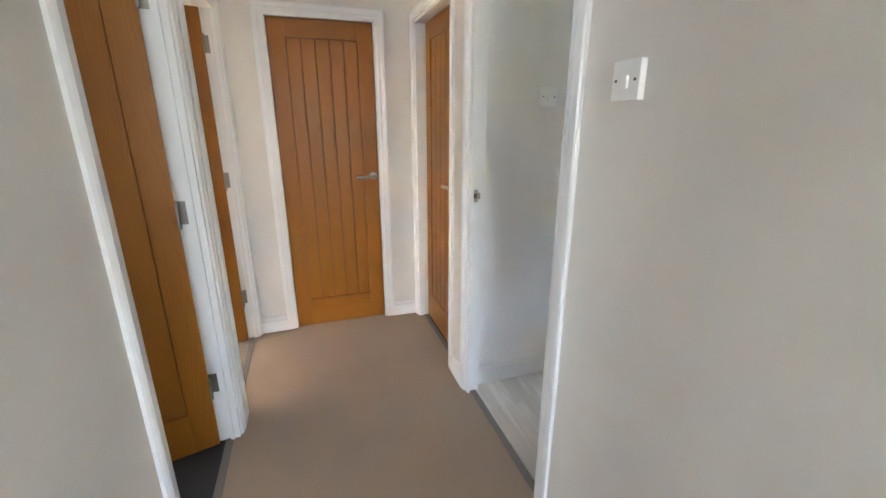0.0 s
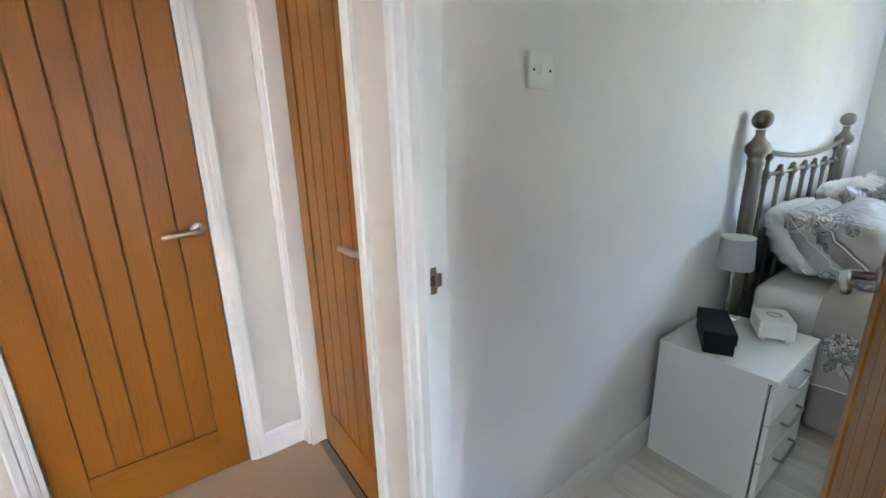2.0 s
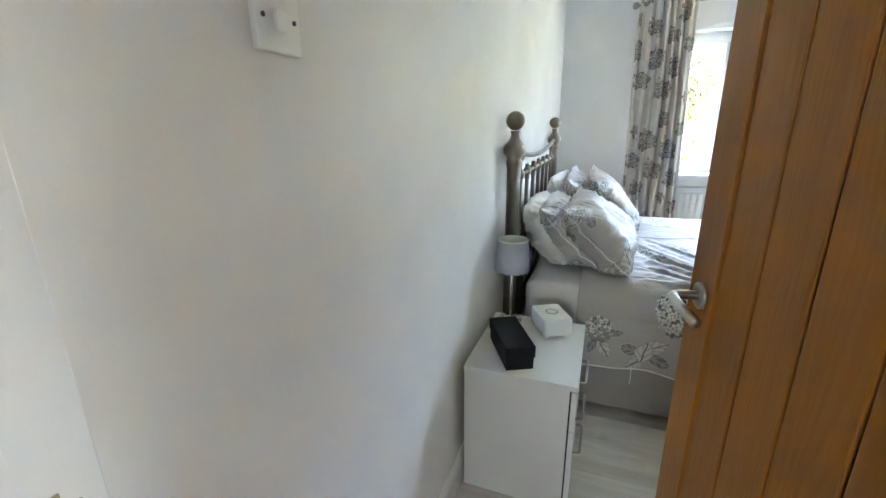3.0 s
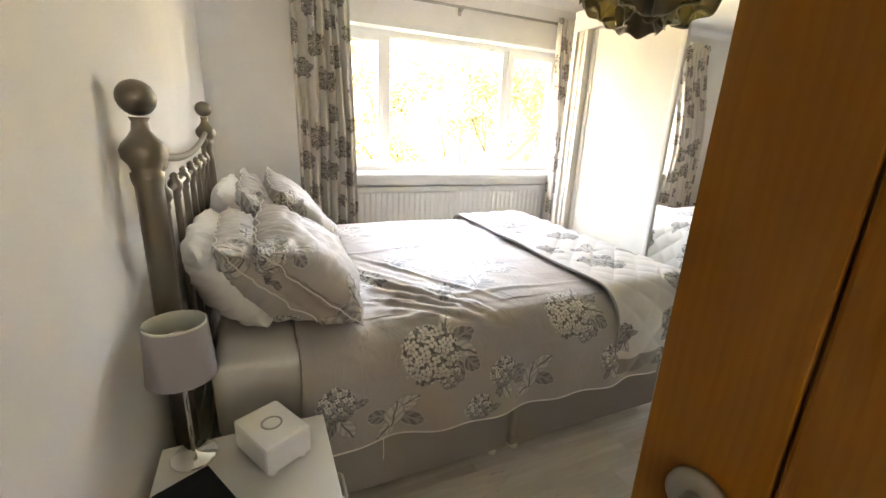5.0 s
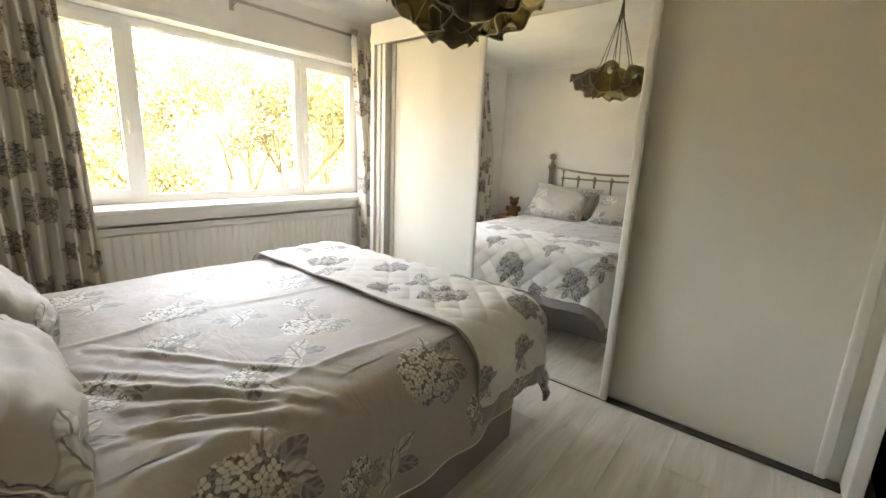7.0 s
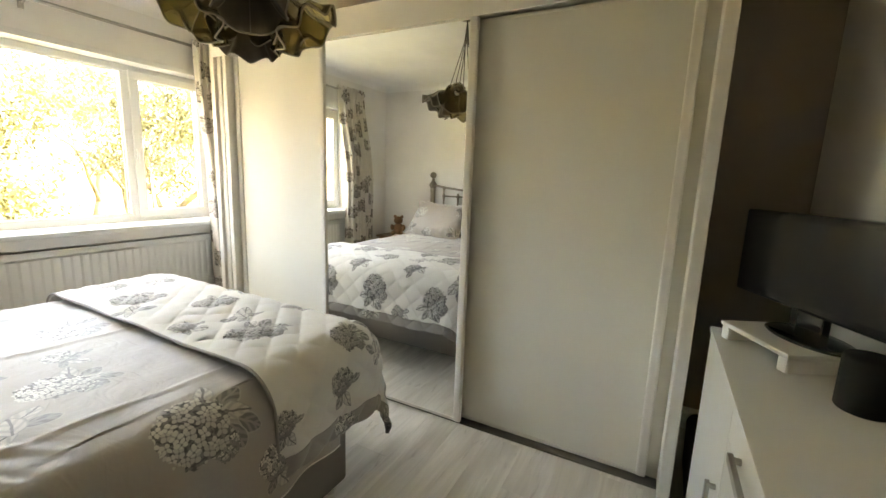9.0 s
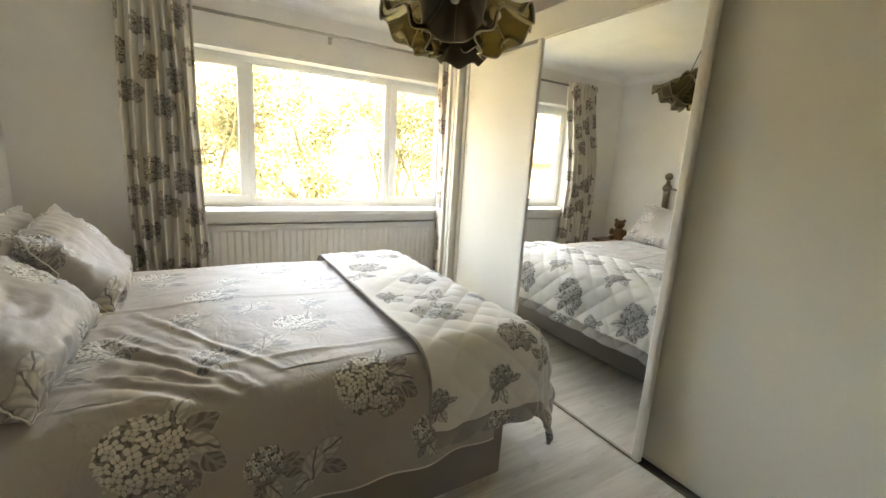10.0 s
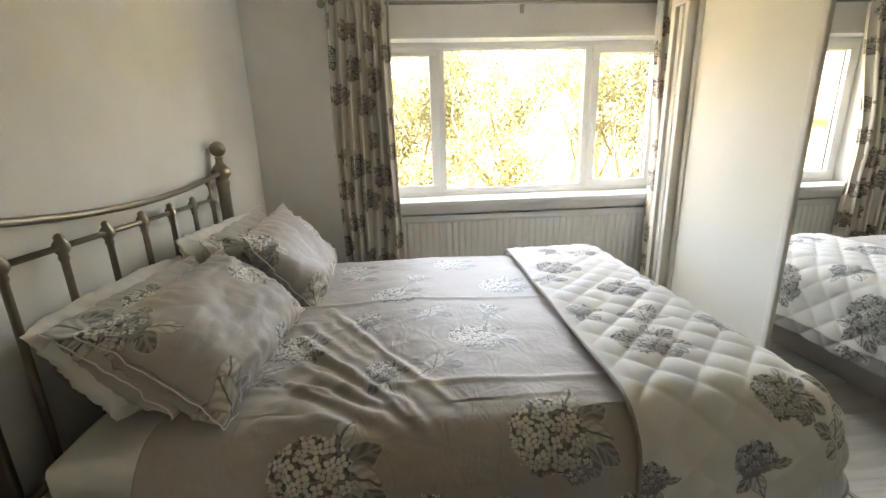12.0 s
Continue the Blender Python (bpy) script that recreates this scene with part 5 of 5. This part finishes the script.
def leafage(name, a, b):
    """Thin spring leaves that let some light through."""
    m = material(name, a, 0.6)
    n = Net(m)
    geo = n.t.nodes.new("ShaderNodeNewGeometry")
    col = n.mix(geo.outputs["Random Per Island"], a, b)
    n.colour(col)
    thin = n.t.nodes.new("ShaderNodeBsdfTranslucent")
    n.put(thin.inputs["Color"], col)
    both = n.t.nodes.new("ShaderNodeMixShader")
    both.inputs[0].default_value = 0.5
    n.t.links.new(n.b.outputs[0], both.inputs[1])
    n.t.links.new(thin.outputs[0], both.inputs[2])
    n.t.links.new(both.outputs[0], n.t.nodes["Material Output"].inputs["Surface"])
    return m


LEAF = leafage("spring_leaves", (0.088, 0.090, 0.036), (0.120, 0.120, 0.056))
bm = bmesh.new()
box(bm, 6.6, 900, -700, 700, GZ - 0.5, GZ)
solid("ground", bm, GRASS, "rough grass outside falling away to the distance", "ground", "structure")


def tree(name, x, y, height, seed, leaves, label):
    rng = random.Random(seed)
    root = thing(name, pose(x, y, GZ), label, "tree", "trees outside the window")
    wood = bmesh.new()
    tips = []

    def limb(p, d, length, r, depth):
        pts, radii = [p], [r]
        for k in range(4):
            d = (d + Vector((rng.uniform(-0.25, 0.25), rng.uniform(-0.25, 0.25), rng.uniform(-0.05, 0.2)))).normalized()
            p = p + d * length / 4
            pts.append(p)
            radii.append(r * (1 - 0.13 * (k + 1)))
        tube(pts, r, 6, wood, radii, caps=False)
        if depth == 0:
            tips.extend(pts[1:])
            return
        for k in range(rng.choice((3, 4))):
            q = pts[rng.choice((2, 3, 4))]
            side = Vector((rng.uniform(-1, 1), rng.uniform(-1, 1), rng.uniform(0.0, 0.9))).normalized()
            limb(q, (d * 0.5 + side).normalized(), length * rng.uniform(0.55, 0.75), radii[-1] * 0.62, depth - 1)

    limb(Vector((0, 0, -0.1)), Vector((0, 0, 1)), height * 0.34, height * 0.023, 4)
    part("trunk", wood, BARK, root, smooth=True)
    verts, faces = [], []
    for _ in range(leaves):
        c = rng.choice(tips) + Vector((rng.gauss(0, 0.16), rng.gauss(0, 0.16), rng.gauss(0, 0.16)))
        u = Vector((rng.uniform(-1, 1), rng.uniform(-1, 1), rng.uniform(-1, 1))).normalized()
        w = u.orthogonal().normalized()
        s = rng.uniform(0.03, 0.065)
        i = len(verts)
        verts += [c - u * s, c + w * s * 0.5, c + u * s, c - w * s * 0.5]
        faces.append((i, i + 1, i + 2, i + 3))
    me = bpy.data.meshes.new("crown")
    me.from_pydata(verts, [], faces)
    me.materials.append(LEAF)
    ob = new("crown", me)
    ob.parent = root
    tagged(ob, kind="stuff")
    return root


for k, (x, y, h, n_leaf) in enumerate(((12.0, -0.4, 8.0, 5200), (12.8, -3.2, 8.8, 5600), (13.0, 2.4, 8.4, 5200), (14.6, -6.0, 9.2, 5600), (15.6, -1.6, 9.4, 5600), (16.4, 1.0, 9.2, 5200), (17.5, -9.2, 10.0, 5600), (19.0, -4.4, 10.4, 5600),
                                       (20.5, 3.6, 10.0, 5000), (22.5, -7.0, 11.0, 5600), (23.0, -0.8, 11.0, 5200), (26.0, -12.5, 12.0, 5600), (15.5, 4.6, 7.0, 4000))):
    tree("tree", x, y, h * 1.12, 20 + k, int(n_leaf * 1.3), "spring tree with spreading limbs and sparse yellow-green leaves")

house = thing("house", pose(14.5, 11.5, GZ), "neighbouring rendered house with a white-edged gable roof", "house")
RENDER = paint("cream_render", (0.60, 0.54, 0.42), 0.85, 0.08, 60)
ROOF = paint("brown_roof_tiles", (0.15, 0.10, 0.08), 0.85, 0.2, 30)
bm = bmesh.new()
hx0, hx1, hy0, hy1, he, hr = -3.5, 5.0, -3.2, 3.2, 4.6, 7.2
v = [bm.verts.new(p) for p in ((hx0, hy0, 0), (hx0, hy1, 0), (hx0, hy1, he), (hx0, 0, hr), (hx0, hy0, he), (hx1, hy0, 0), (hx1, hy1, 0), (hx1, hy1, he), (hx1, 0, hr), (hx1, hy0, he))]
for q in ((4, 3, 2, 1, 0), (5, 6, 7, 8, 9), (0, 5, 9, 4), (1, 2, 7, 6)):
    bm.faces.new([v[k] for k in q])
part("wall", bm, RENDER, house)
for s in (-1, 1):
    bm = bmesh.new()
    e = 0.45
    slope = (hr - he) / 3.2
    a = [(hx0 - 0.3, 0, hr + 0.12), (hx1 + 0.3, 0, hr + 0.12), (hx1 + 0.3, s * (3.2 + e), he - e * slope + 0.12), (hx0 - 0.3, s * (3.2 + e), he - e * slope + 0.12)]
    lo = [bm.verts.new((p[0], p[1], p[2] - 0.12)) for p in a]
    hi = [bm.verts.new(p) for p in a]
    bm.faces.new(hi), bm.faces.new(lo[::-1])
    for k in range(4):
        bm.faces.new((lo[k], lo[(k + 1) % 4], hi[(k + 1) % 4], hi[k]))
    bmesh.ops.recalc_face_normals(bm, faces=bm.faces[:])
    r = part("roof", bm, ROOF, house, "brown tiled roof slope")
    bm = bmesh.new()
    b0 = [(hx0 - 0.34, 0, hr + 0.12), (hx0 - 0.34, s * (3.2 + e), he - e * slope + 0.12)]
    vs = [bm.verts.new((p[0] + dx, p[1], p[2] + dz)) for p in b0 for dx, dz in ((0, 0), (0, -0.3), (0.04, -0.3), (0.04, 0))]
    for k in range(4):
        bm.faces.new((vs[k], vs[(k + 1) % 4], vs[4 + (k + 1) % 4], vs[4 + k]))
    bmesh.ops.recalc_face_normals(bm, faces=bm.faces[:])
    part("bargeboard", bm, UPVC, r, "white bargeboard")
for y in (-1.5, 1.5):
    w = part("window", boxes((hx0 - 0.03, hx0 + 0.02, y - 0.6, y + 0.6, 3.1, 4.3), bevel=0.01), UPVC, house, "white framed window")
    part("pane", boxes((hx0 - 0.035, hx0 - 0.031, y - 0.5, y + 0.5, 3.2, 4.2)), TV_BLACK, w)

# ---- laminate boards ----
random.seed(11)
BW = 0.19
x = 2.087
while x < 6.15:
    w = min(BW, 6.15 - x)
    y = -0.42 - random.uniform(0.1, 1.1)
    while y < 3.0:
        L = 1.285
        y0, y1 = max(y, -0.42), min(y + L, 3.0)
        if x < 2.1:
            w = 0.028
            y0, y1 = max(y0, BED_DOOR[0]), min(y1, BED_DOOR[1])
        if y1 - y0 > 0.05:
            bm = bmesh.new()
            box(bm, x + 0.0002, x + w - 0.0002, y0 + 0.0002, y1 - 0.0002, -0.012, 0.0, 0.0006, 1)
            ob = new("floor_board", mesh_of("floor_board", bm, LAMINATE))
            tagged(ob, "grey oak-effect laminate floor board", "floor board", "laminate floor boards", "structure")
        y += L
    x += w
